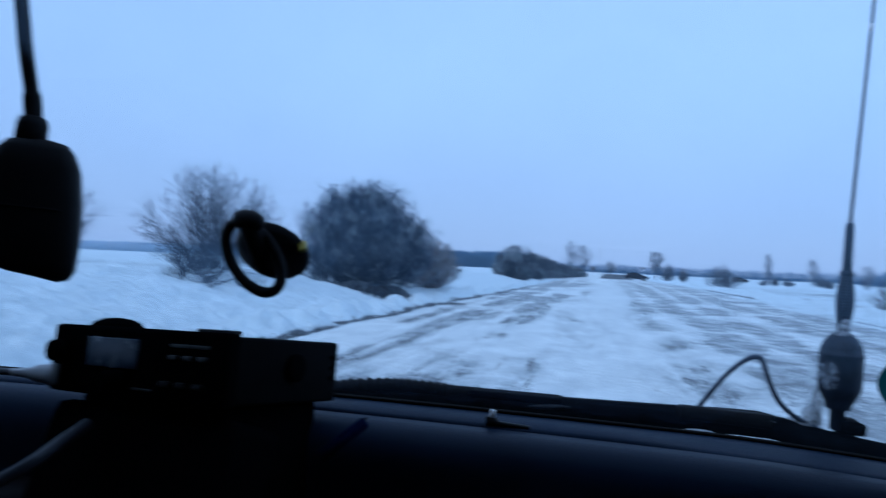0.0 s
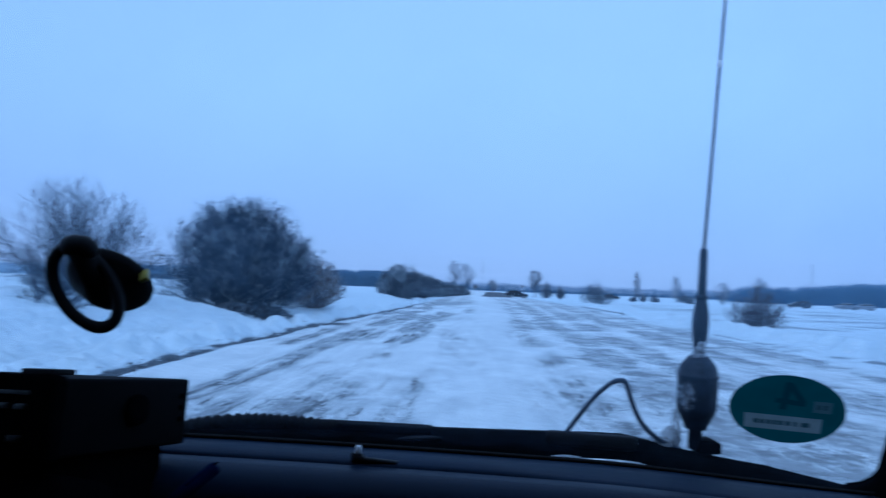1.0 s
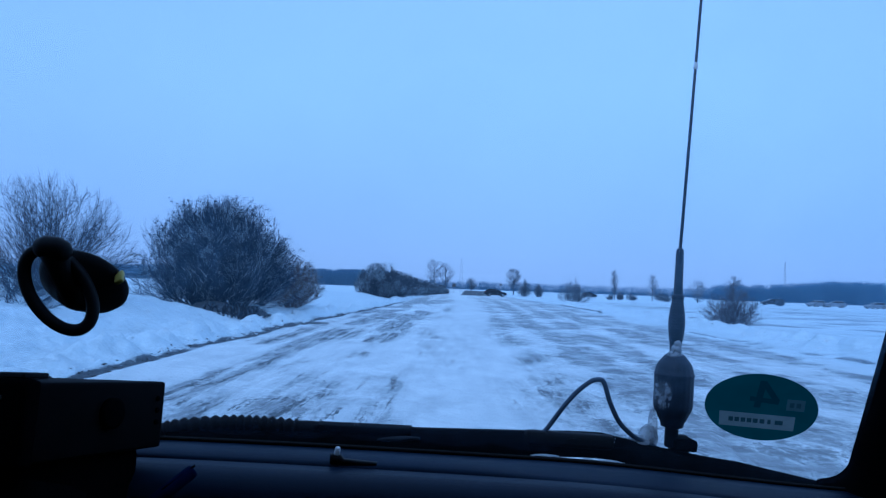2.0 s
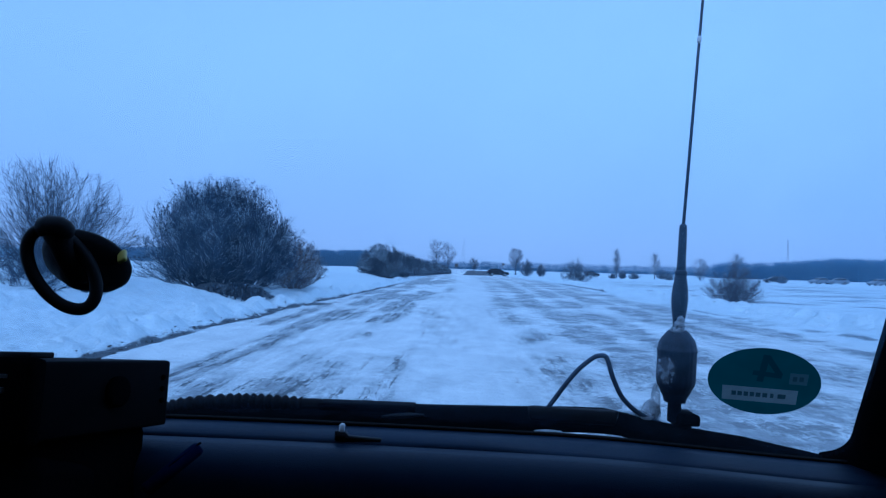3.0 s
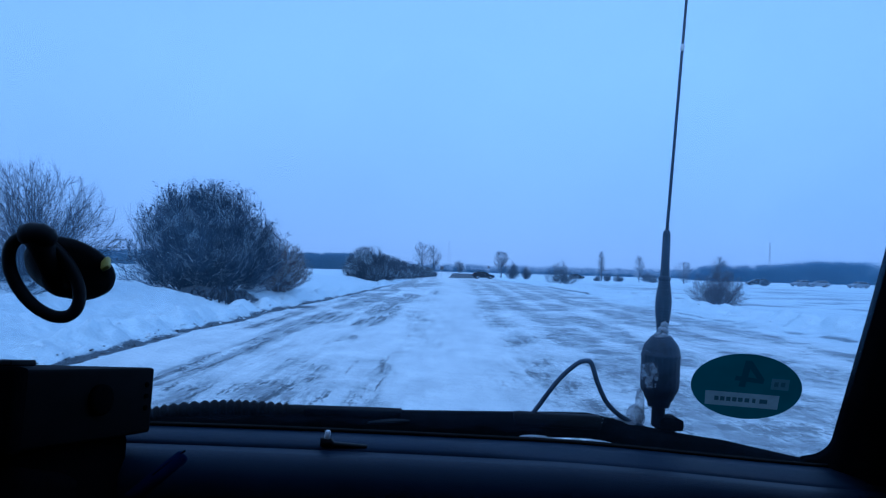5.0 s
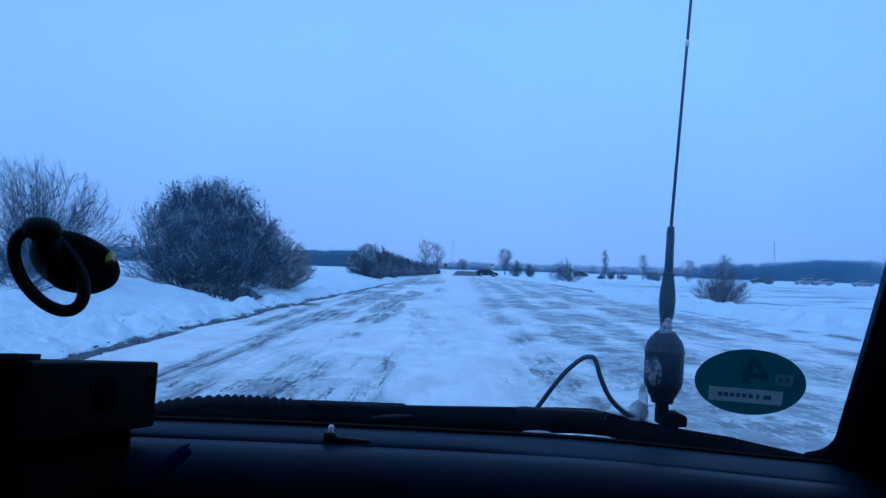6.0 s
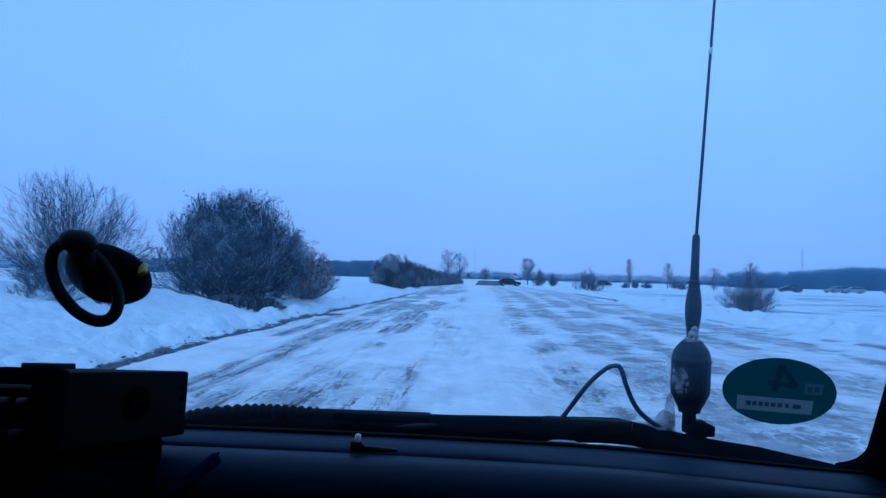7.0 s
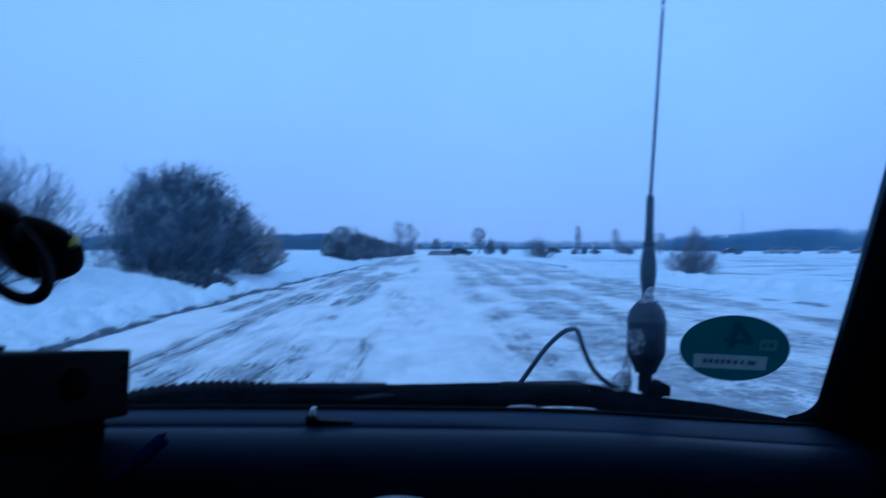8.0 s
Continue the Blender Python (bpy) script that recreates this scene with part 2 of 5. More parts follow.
def plain_glass():
    m = bpy.data.materials.new("windscreen_glass")
    m.use_nodes = True
    n, l = m.node_tree.nodes, m.node_tree.links
    n.clear()
    out = n.new("ShaderNodeOutputMaterial")
    tr = n.new("ShaderNodeBsdfTransparent")
    tr.inputs["Color"].default_value = (0.97, 0.985, 0.98, 1)
    gl = n.new("ShaderNodeBsdfGlossy")
    gl.inputs["Roughness"].default_value = 0.02
    lw = n.new("ShaderNodeLayerWeight")
    lw.inputs["Blend"].default_value = 0.3
    fr = n.new("ShaderNodeMapRange")
    fr.inputs["To Min"].default_value, fr.inputs["To Max"].default_value = 0.02, 0.16
    l.new(lw.outputs["Facing"], fr.inputs["Value"])
    mx = n.new("ShaderNodeMixShader")
    l.new(fr.outputs["Result"], mx.inputs["Fac"])
    l.new(tr.outputs["BSDF"], mx.inputs[1])
    l.new(gl.outputs["BSDF"], mx.inputs[2])
    film = noise_node(n, l, 7, 6, 0.7)
    veil = n.new("ShaderNodeMapRange")
    veil.inputs["From Min"].default_value, veil.inputs["From Max"].default_value = 0.42, 0.75
    veil.inputs["To Min"].default_value, veil.inputs["To Max"].default_value = 0.0, 0.018
    l.new(film.outputs["Fac"], veil.inputs["Value"])
    # breath fogs the glass towards both sides, less along its foot
    geo = n.new("ShaderNodeNewGeometry")
    sep = n.new("ShaderNodeSeparateXYZ")
    l.new(geo.outputs["Position"], sep.inputs[0])

    def ramp(value, a, b, lo, hi):
        k = n.new("ShaderNodeMapRange")
        k.interpolation_type = "SMOOTHSTEP"
        k.inputs["From Min"].default_value, k.inputs["From Max"].default_value = a, b
        k.inputs["To Min"].default_value, k.inputs["To Max"].default_value = lo, hi
        l.new(value, k.inputs["Value"])
        return k.outputs["Result"]

    def calc(op, a, b):
        k = n.new("ShaderNodeMath")
        k.operation = op
        l.new(a, k.inputs[0])
        l.new(b, k.inputs[1])
        return k.outputs["Value"]

    sides = calc("MAXIMUM", ramp(sep.outputs["X"], 0.02, 0.24, 0.012, 0.058), ramp(sep.outputs["X"], -0.20, -0.03, 0.024, 0.010))
    fog = calc("MULTIPLY", sides, ramp(film.outputs["Fac"], 0.3, 0.7, 0.7, 1.3))
    amount = calc("MULTIPLY", calc("ADD", fog, veil.outputs["Result"]), ramp(sep.outputs["Z"], 1.262, 1.34, 0.07, 1.0))
    dust = n.new("ShaderNodeBsdfTranslucent")
    dust.inputs["Color"].default_value = (0.48, 0.69, 0.92, 1)
    mx2 = n.new("ShaderNodeMixShader")
    l.new(amount, mx2.inputs["Fac"])
    l.new(mx.outputs["Shader"], mx2.inputs[1])
    l.new(dust.outputs["BSDF"], mx2.inputs[2])
    l.new(mx2.outputs["Shader"], out.inputs["Surface"])
    return m


M_GROUND = ground_material()
M_SNOW = mottled("packed_snow", (0.62, 0.67, 0.69), (0.78, 0.83, 0.85), 6, 0.75, grain=40, grain_depth=0.004)
M_WETSNOW = mottled("melting_snow", (0.34, 0.37, 0.41), (0.62, 0.65, 0.69), 60, 0.45, grain=300, grain_depth=0.001)
M_SOIL = mottled("frozen_soil", (0.018, 0.018, 0.018), (0.055, 0.053, 0.052), 8, 0.9, grain=60, grain_depth=0.01)
M_GRAVEL = mottled("gravel", (0.075, 0.085, 0.098), (0.17, 0.185, 0.20), 5, 0.9, grain=25, grain_depth=0.05)
# blue in M_TWIG and M_LEAF is the haze over the bush, painted in
M_TWIG = snowed("snow_dusted_twigs", (0.013, 0.025, 0.047), (0.046, 0.080, 0.136), 3, 0.1, 0.7, 1.6, 0.45)
M_BARE = snowed("bare_twigs", (0.014, 0.020, 0.033), (0.042, 0.058, 0.088), 6, 0.4, 1.0, 3, 0.2)
M_REDTWIG = snowed("reddish_twigs", (0.075, 0.062, 0.062), (0.18, 0.15, 0.15), 6, 0.1, 0.8, 3, 0.6)
M_SHRUB = snowed("dark_red_twigs", (0.032, 0.029, 0.036), (0.085, 0.078, 0.09), 6, 0.3, 0.9, 3, 0.3)
# lighter grey-blue base: mid-distance haze put into the twig colour
M_FIELDTWIG = snowed("haze_tinted_twigs", (0.052, 0.066, 0.090), (0.115, 0.140, 0.18), 4, 0.2, 0.9, 3, 0.3)
M_BRAMBLE = snowed("dark_bramble", (0.008, 0.011, 0.017), (0.026, 0.031, 0.042), 5, 0.3, 0.9, 1.2, 0.12)
M_THICK = snowed("snow_laden_bush", (0.032, 0.043, 0.060), (0.088, 0.112, 0.146), 2, 0.0, 0.7, 0.8, 0.42)
M_LEAF = mottled("dry_leaf", (0.014, 0.024, 0.040), (0.045, 0.068, 0.104), 9, 0.8, grain=50, grain_depth=0.001)
# distance haze is painted into these four woodland colours
M_FARWOOD = mottled("dark_haze_woodland", (0.068, 0.13, 0.218), (0.105, 0.182, 0.29), 0.07, 0.95, spec=0.0)
M_MIDWOOD = mottled("haze_tinted_woodland", (0.10, 0.17, 0.265), (0.14, 0.222, 0.33), 0.07, 0.95, spec=0.0)
M_FARWOOD2 = mottled("mist_tinted_woodland", (0.135, 0.215, 0.32), (0.185, 0.275, 0.385), 0.05, 0.95, spec=0.0)
M_PALEWOOD = mottled("pale_haze_woodland", (0.45, 0.56, 0.68), (0.50, 0.61, 0.73), 0.05, 0.95, spec=0.0)
M_STEEL = mottled("galvanised_steel", (0.30, 0.32, 0.34), (0.42, 0.44, 0.46), 4, 0.6, 0.2)
M_SIGN = mottled("sign_face", (0.06, 0.06, 0.065), (0.1, 0.1, 0.11), 3, 0.5)
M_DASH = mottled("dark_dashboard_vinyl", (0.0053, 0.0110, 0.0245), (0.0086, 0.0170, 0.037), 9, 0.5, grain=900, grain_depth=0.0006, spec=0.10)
M_TRIM = mottled("charcoal_trim", (0.004, 0.004, 0.0045), (0.008, 0.008, 0.009), 12, 0.7, grain=700, grain_depth=0.0004, spec=0.06)
M_HEAD = mottled("headliner_cloth", (0.010, 0.010, 0.0105), (0.016, 0.016, 0.017), 15, 0.95, grain=400, grain_depth=0.001, spec=0.05)
M_RUBBER = mottled("black_rubber", (0.003, 0.003, 0.0035), (0.008, 0.008, 0.009), 30, 0.7, grain=500, grain_depth=0.0004, spec=0.15)
M_PLASTIC = mottled("black_plastic", (0.004, 0.004, 0.0045), (0.008, 0.008, 0.009), 25, 0.55, grain=900, grain_depth=0.0002, spec=0.12)
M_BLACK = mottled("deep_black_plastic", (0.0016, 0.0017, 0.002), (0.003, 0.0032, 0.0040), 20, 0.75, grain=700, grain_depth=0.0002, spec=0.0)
M_DUSTY = mottled("dusty_black_rubber", (0.0008, 0.0010, 0.0016), (0.0042, 0.0056, 0.0088), 70, 0.75, grain=260, grain_depth=0.0015, spec=0.03)
# lighter copy of the dashboard vinyl: sky light on the shelf put into colour
M_SHELF = mottled("sky_lit_shelf_vinyl", (0.0078, 0.0150, 0.031), (0.0125, 0.0225, 0.045), 14, 0.55, grain=900, grain_depth=0.0006, spec=0.08)
M_CASE = mottled("black_sheet_metal", (0.0025, 0.0027, 0.0033), (0.0045, 0.0048, 0.0058), 30, 0.7, grain=600, grain_depth=0.0002, spec=0.03)
M_GLINT = mottled("grey_glint", (0.009, 0.011, 0.016), (0.018, 0.022, 0.03), 60, 0.5, 0.2)
M_FEED = mottled("dark_feed_cable", (0.032, 0.046, 0.074), (0.066, 0.088, 0.13), 60, 0.55)
M_GREYCABLE = mottled("grey_cable", (0.07, 0.075, 0.085), (0.13, 0.135, 0.15), 40, 0.5)
M_ANT = mottled("weathered_antenna_plastic", (0.005, 0.009, 0.018), (0.015, 0.024, 0.042), 35, 0.5, grain=400, grain_depth=0.0003)
M_FROSTED = mottled("frost_patched_plastic", (0.003, 0.005, 0.012), (0.014, 0.021, 0.040), 90, 0.55, grain=500, grain_depth=0.0005)
M_WHIP = mottled("dull_whip_steel", (0.020, 0.023, 0.030), (0.05, 0.056, 0.068), 30, 0.45, 0.3)
M_GREEN = translucent("green_sticker_film", (0.009, 0.048, 0.049), (0.012, 0.058, 0.059), 40)
M_NUMERAL = translucent("dark_green_print", (0.0055, 0.027, 0.031), (0.007, 0.033, 0.037), 60)
M_BARPRINT = translucent("plate_print", (0.019, 0.040, 0.046), (0.027, 0.052, 0.058), 80)
M_PALE = translucent("white_print_field", (0.11, 0.135, 0.135), (0.145, 0.172, 0.170), 80)
M_PALEGREEN = translucent("pale_green_print", (0.042, 0.072, 0.075), (0.052, 0.085, 0.09), 80)
M_YELLOW = mottled("yellow_plastic", (0.26, 0.22, 0.03), (0.36, 0.31, 0.05), 50, 0.4)
M_WHITECAP = mottled("white_plastic_cap", (0.55, 0.57, 0.58), (0.72, 0.74, 0.75), 80, 0.4)
M_BLUE = mottled("blue_pen_plastic", (0.003, 0.006, 0.028), (0.005, 0.010, 0.045), 60, 0.8, spec=0.03)
M_LCD = mottled("grey_display", (0.030, 0.046, 0.072), (0.044, 0.064, 0.095), 60, 0.25)
M_CHROME = mottled("plug_metal", (0.4, 0.41, 0.42), (0.6, 0.6, 0.6), 90, 0.45, 0.35)
M_LABEL = mottled("faint_label_print", (0.025, 0.026, 0.028), (0.045, 0.046, 0.048), 60, 0.5)
M_GREYTRIM = mottled("grey_trim", (0.026, 0.030, 0.038), (0.042, 0.047, 0.058), 20, 0.45, grain=500, grain_depth=0.0003)
M_CARDARK = mottled("dark_car_paint", (0.010, 0.011, 0.014), (0.018, 0.02, 0.024), 1.5, 0.25)
M_CARGREY = mottled("grey_car_paint", (0.10, 0.105, 0.11), (0.15, 0.155, 0.16), 1.5, 0.3, 0.3)
M_CARSILVER = mottled("silver_car_paint", (0.17, 0.19, 0.22), (0.22, 0.245, 0.28), 1.5, 0.4, 0.1)
M_CARGLASS = mottled("car_window_glass", (0.012, 0.014, 0.016), (0.02, 0.022, 0.025), 2, 0.08)
M_TYRE = mottled("tyre_rubber", (0.012, 0.012, 0.012), (0.03, 0.03, 0.03), 6, 0.85)
M_LAMP = mottled("lamp_lens", (0.3, 0.3, 0.3), (0.4, 0.4, 0.4), 6, 0.15)
M_REDLAMP = mottled("red_lamp_lens", (0.16, 0.01, 0.01), (0.22, 0.015, 0.015), 6, 0.2)
M_FROST = frost_film("thin_frost", (0.42, 0.46, 0.52), 0.15, 0.62, 110)
M_SLUSH = frost_film("watery_snow", (0.52, 0.56, 0.61), 0.18, 0.72, 75)
M_GLASS = plain_glass()


# ---- mesh tools ----
def mesh_ob(name, verts, faces, mat, parent=None, smooth=True):
    me = bpy.data.meshes.new(name)
    me.from_pydata([tuple(v) for v in verts], [], faces)
    me.materials.append(mat)
    if smooth:
        me.polygons.foreach_set("use_smooth", [True] * len(me.polygons))
    me.update()
    ob = new(name, me)
    if parent:
        ob.parent = parent
    return ob


def part(name, bm, material, parent=None, label="", smooth=True):
    me = bpy.data.meshes.new(name)
    bmesh.ops.recalc_face_normals(bm, faces=bm.faces)
    bm.to_mesh(me)
    bm.free()
    me.materials.append(material)
    if smooth:
        me.polygons.foreach_set("use_smooth", [True] * len(me.polygons))
    ob = new(name, me)
    if parent:
        ob.parent = parent
    if label:
        ob["label"] = label
    return ob


def thing(name, label, category, at=(0, 0, 0), group="", kind=""):
    e = new(name)
    e.location = at
    e.empty_display_size = 0.05
    return tagged(e, label, category, group, kind)


def box_bm(size, m=Matrix(), bevel=0.0, seg=2):
    bm = bmesh.new()
    bmesh.ops.create_cube(bm, size=1, matrix=Matrix.Diagonal((*size, 1)))
    if bevel:
        bmesh.ops.bevel(bm, geom=bm.edges[:], offset=bevel, segments=seg, profile=0.6, affect="EDGES")
    bmesh.ops.transform(bm, matrix=m, verts=bm.verts)
    return bm


def lathe_bm(profile, m=Matrix(), n=24):
    """Turn (radius, height) pairs round the z axis, closed at both ends."""
    bm = bmesh.new()
    rings = []
    for r, z in profile:
        rings.append([bm.verts.new((r * math.cos(2 * math.pi * k / n), r * math.sin(2 * math.pi * k / n), z)) for k in range(n)])
    for a, b in zip(rings, rings[1:]):
        for k in range(n):
            bm.faces.new((a[k], a[(k + 1) % n], b[(k + 1) % n], b[k]))
    bm.faces.new(rings[0][::-1])
    bm.faces.new(rings[-1])
    bmesh.ops.transform(bm, matrix=m, verts=bm.verts)
    return bm


def tube_bm(points, radii, n=10, closed=False):
    """Sweep a round section along a line of points."""
    pts = [Vector(p) for p in points]
    if not isinstance(radii, (list, tuple)):
        radii = [radii] * len(pts)
    bm = bmesh.new()
    rings = []
    up = None
    for k, p in enumerate(pts):
        if closed:
            d = (pts[(k + 1) % len(pts)] - pts[k - 1]).normalized()
        else:
            d = (pts[min(k + 1, len(pts) - 1)] - pts[max(k - 1, 0)]).normalized()
        if up is None:
            up = d.orthogonal().normalized()
        up = (up - d * up.dot(d)).normalized()
        side = d.cross(up)
        rings.append([bm.verts.new(p + radii[k] * (math.cos(2 * math.pi * j / n) * up + math.sin(2 * math.pi * j / n) * side)) for j in range(n)])
    pairs = list(zip(rings, rings[1:])) + ([(rings[-1], rings[0])] if closed else [])
    for a, b in pairs:
        for j in range(n):
            bm.faces.new((a[j], a[(j + 1) % n], b[(j + 1) % n], b[j]))
    if not closed:
        bm.faces.new(rings[0][::-1])
        bm.faces.new(rings[-1])
    return bm


def spline(points, count):
    """A smooth line through the points (Catmull-Rom)."""
    p = [Vector(q) for q in points]
    p = [2 * p[0] - p[1], *p, 2 * p[-1] - p[-2]]
    out = []
    spans = len(p) - 3
    for k in range(count + 1):
        u = k / count * spans
        i = min(int(u), spans - 1)
        t = u - i
        a, b, c, d = p[i:i + 4]
        out.append(0.5 * ((2 * b) + (c - a) * t + (2 * a - 5 * b + 4 * c - d) * t * t + (3 * b - a - 3 * c + d) * t ** 3))
    return out


def axis_pose(origin, direction, spin=0):
    """A pose whose z axis runs along the direction."""
    q = Vector(direction).to_track_quat("Z", "Y")
    return Matrix.Translation(origin) @ q.to_matrix().to_4x4() @ Matrix.Rotation(radians(spin), 4, "Z")


# ---- value noise for the ground ----
def hash2(ix, iy, seed):
    h = (ix.astype(np.int64) * 374761393 + iy.astype(np.int64) * 668265263 + seed * 974634577) & 0x7FFFFFFF
    h = ((h ^ (h >> 13)) * 1274126177) & 0x7FFFFFFF
    return ((h ^ (h >> 16)) & 0xFFFF) / 65535.0


def vnoise(x, y, seed=1):
    x, y = np.asarray(x, float), np.asarray(y, float)
    ix, iy = np.floor(x), np.floor(y)
    fx, fy = x - ix, y - iy
    fx, fy = fx * fx * (3 - 2 * fx), fy * fy * (3 - 2 * fy)
    a, b = hash2(ix, iy, seed), hash2(ix + 1, iy, seed)
    c, d = hash2(ix, iy + 1, seed), hash2(ix + 1, iy + 1, seed)
    return (a * (1 - fx) + b * fx) * (1 - fy) + (c * (1 - fx) + d * fx) * fy


def fbm(x, y, seed=1, octaves=4):
    s, a, t = 0, 0.5, 0
    for k in range(octaves):
        s = s + a * vnoise(x * 2 ** k, y * 2 ** k, seed + 7 * k)
        t += a
        a *= 0.5
    return s / t


def smooth(a, b, v):
    t = np.clip((v - a) / (b - a), 0, 1)
    return t * t * (3 - 2 * t)


def left_edge(y):
    return -5.05 + 0.7 * smooth(16, 50, y) + 0.22 * (vnoise(y * 0.35, y * 0, 5) - 0.5)


def right_edge(y):
    return 9.2 + 1.6 * smooth(24, 60, y) + 0.6 * (vnoise(y * 0.2, y * 0, 9) - 0.5)


def road_wear(x, y):
    """How far the snow is worn down to the gravel, 0 to 1."""
    xs = x + 0.35 * (fbm(y * 0.06, x * 0.02, 31, 2) - 0.5) + 0.12 * (vnoise(y * 0.3, x * 0.1, 33) - 0.5)
    w = 0
    # wheel ruts: place, half width, depth, drift to the right towards the far end
    for c, width, a, close in ((-4.25, 0.16, 0.7, 0.0), (-3.48, 0.12, 1.0, 0.0), (-3.18, 0.10, 0.9, 0.0), (-2.75, 0.10, 0.5, 0.0), (-2.15, 0.26, 1.0, 0.010), (-1.72, 0.16, 0.6, 0.014),
                               (-0.75, 0.22, 0.35, 0.01), (1.5, 0.30, 0.45, 0.03), (2.75, 0.42, 0.95, 0.035), (3.9, 0.35, 0.7, 0.05), (5.6, 0.5, 0.7, 0.05), (7.4, 0.5, 0.6, 0.04)):
        at = c + np.clip(y - 14, 0, 60) * abs(close)
        w = w + a * np.exp(-((xs - at) / (width + 0.004 * np.clip(y, 0, 60))) ** 2)
    near_band = np.exp(-((x + 2.1) / 0.55) ** 2) * (1 - smooth(9, 14, y)) * 0.55
    near_right = np.exp(-((x - 3.3) / 1.1) ** 2) * (1 - smooth(6.5, 10, y)) * 0.5
    side = smooth(0.3, 2.0, x)
    blotch = (1 - side) * fbm(x * 0.9, y * 0.22, 43, 4) + side * fbm(x * 0.8, y * 0.5, 44, 5)
    inside = smooth(-0.05, 0.35, x - left_edge(y)) * smooth(-0.3, 0.6, right_edge(y) + 0.3 - x)
    loose = 0.27 + 0.07 * side
    worn = smooth(0.30, 0.68, blotch)
    w = (np.maximum.reduce([w, near_band, near_right]) * 0.72 + loose) * ((1 - side) * (0.30 + worn) + side * (0.56 + 0.66 * worn))
    w = np.minimum(w, 0.70) * inside * (1 - 0.3 * smooth(60, 140, y))
    gutter = np.exp(-((x - left_edge(y) - 0.05 - 0.10 * (fbm(x * 4, y * 2.2, 46, 3) - 0.5)) / 0.115) ** 2) * (0.35 + 2.1 * smooth(0.15, 0.65, fbm(x * 4.5, y * 1.7, 47, 4))) * (1 - smooth(45, 75, y))
    spill = np.exp(-(((x + 4.55) / 0.35) ** 2 + ((y - 23.6) / 0.9) ** 2)) * 1.4
    rgut = np.exp(-((x - right_edge(y) + 0.25) / 0.16) ** 2) * 1.1 * smooth(0.3, 0.7, vnoise(y * 0.25, x, 49)) * smooth(0.3, 0.6, fbm(x * 3, y * 1.6, 50, 3))
    clod_line = np.exp(-((x - right_edge(y) + 0.2) / 0.14) ** 2) * 1.35 * smooth(44, 48, y) * (1 - smooth(66, 76, y))
    lot = smooth(11.8, 15, x) * (1 - smooth(60, 90, x)) * smooth(8, 20, y) * (1 - smooth(90, 160, y))
    lot = lot * 0.74 * smooth(0.42, 0.70, fbm(x * 0.25 + y * 0.05, y * 0.5, 53, 5))
    litter = 1.6 * np.exp(-(((x + 7.45) / 1.5) ** 4 + ((y - 22.9) / 1.1) ** 4)) * (0.95 + 0.15 * smooth(0.25, 0.5, fbm(x * 2.2, y * 2.2, 57, 4)))
    return np.clip(np.maximum.reduce([w, gutter, spill, rgut, clod_line, lot, litter]), 0, 1.5)


def ground_height(x, y):
    x, y = np.asarray(x, float), np.asarray(y, float)
    off = left_edge(y) - 0.1 - x
    dip = 1 - 0.8 * np.exp(-(((y - 25.5) / 4.6) ** 2)) * smooth(0, 1.2, off) * (1 - smooth(7, 11, off))
    bank = 0.95 * smooth(0.0, 4.6, off) * dip * (1 - 0.45 * smooth(34, 70, y)) * (1 - 0.7 * smooth(120, 260, y))
    lip = 0.21 * np.exp(-((off - 0.42) / 0.36) ** 2) * (0.1 + 1.5 * smooth(0.25, 0.75, fbm(x * 2.2, y * 2.0, 11, 4))) * (1 - smooth(50, 110, y))
    lumps = smooth(0, 0.5, off) * (0.22 * (fbm(x * 0.45, y * 0.45, 13, 3) - 0.5) + 0.09 * (fbm(x * 1.7, y * 1.7, 17, 5) - 0.5) + 0.14 * (fbm(x * 5.0, y * 4.0, 18, 3) - 0.5) + 0.10 * (fbm(x * 11, y * 7, 20, 2) - 0.5)) * (1 - smooth(80, 160, y))
    ro = x - right_edge(y)
    ridge = 0.25 * np.exp(-((ro - 0.9) / 0.8) ** 2) * (0.15 + 0.9 * fbm(x * 0.8, y * 0.8, 19, 4) + 1.3 * smooth(0.3, 0.75, fbm(x * 2.6, y * 2.2, 21, 4))) * (1 - smooth(60, 120, y))
    field = smooth(1.0, 4, ro) * (0.09 * (fbm(x * 0.5, y * 0.5, 23, 4) - 0.5) + 0.10 * (fbm(x * 1.6, y * 1.1, 24, 4) - 0.5) * (1 - smooth(60, 140, y)))
    road = 0.045 * (fbm(x * 1.8, y * 0.5, 25, 4) - 0.5) + 0.02 * (fbm(x * 7, y * 5, 27, 3) - 0.5)
    # bare earth step under the large bush
    step = 0.34 * smooth(22.0, 22.5, y + 0.5 * (fbm(x * 2.5, y * 2.5, 59, 3) - 0.5)) * (1 - smooth(24.5, 27.5, y)) * np.exp(-(((x + 7.3) / 1.15) ** 4))
    return bank + step + lip + lumps + ridge + field + road * (1 - smooth(60, 140, np.abs(y))) - 0.03 * np.clip(0.8 * road_wear(x, y), 0, 1)


def gz(x, y):
    return float(ground_height(np.array([x]), np.array([y]))[0])


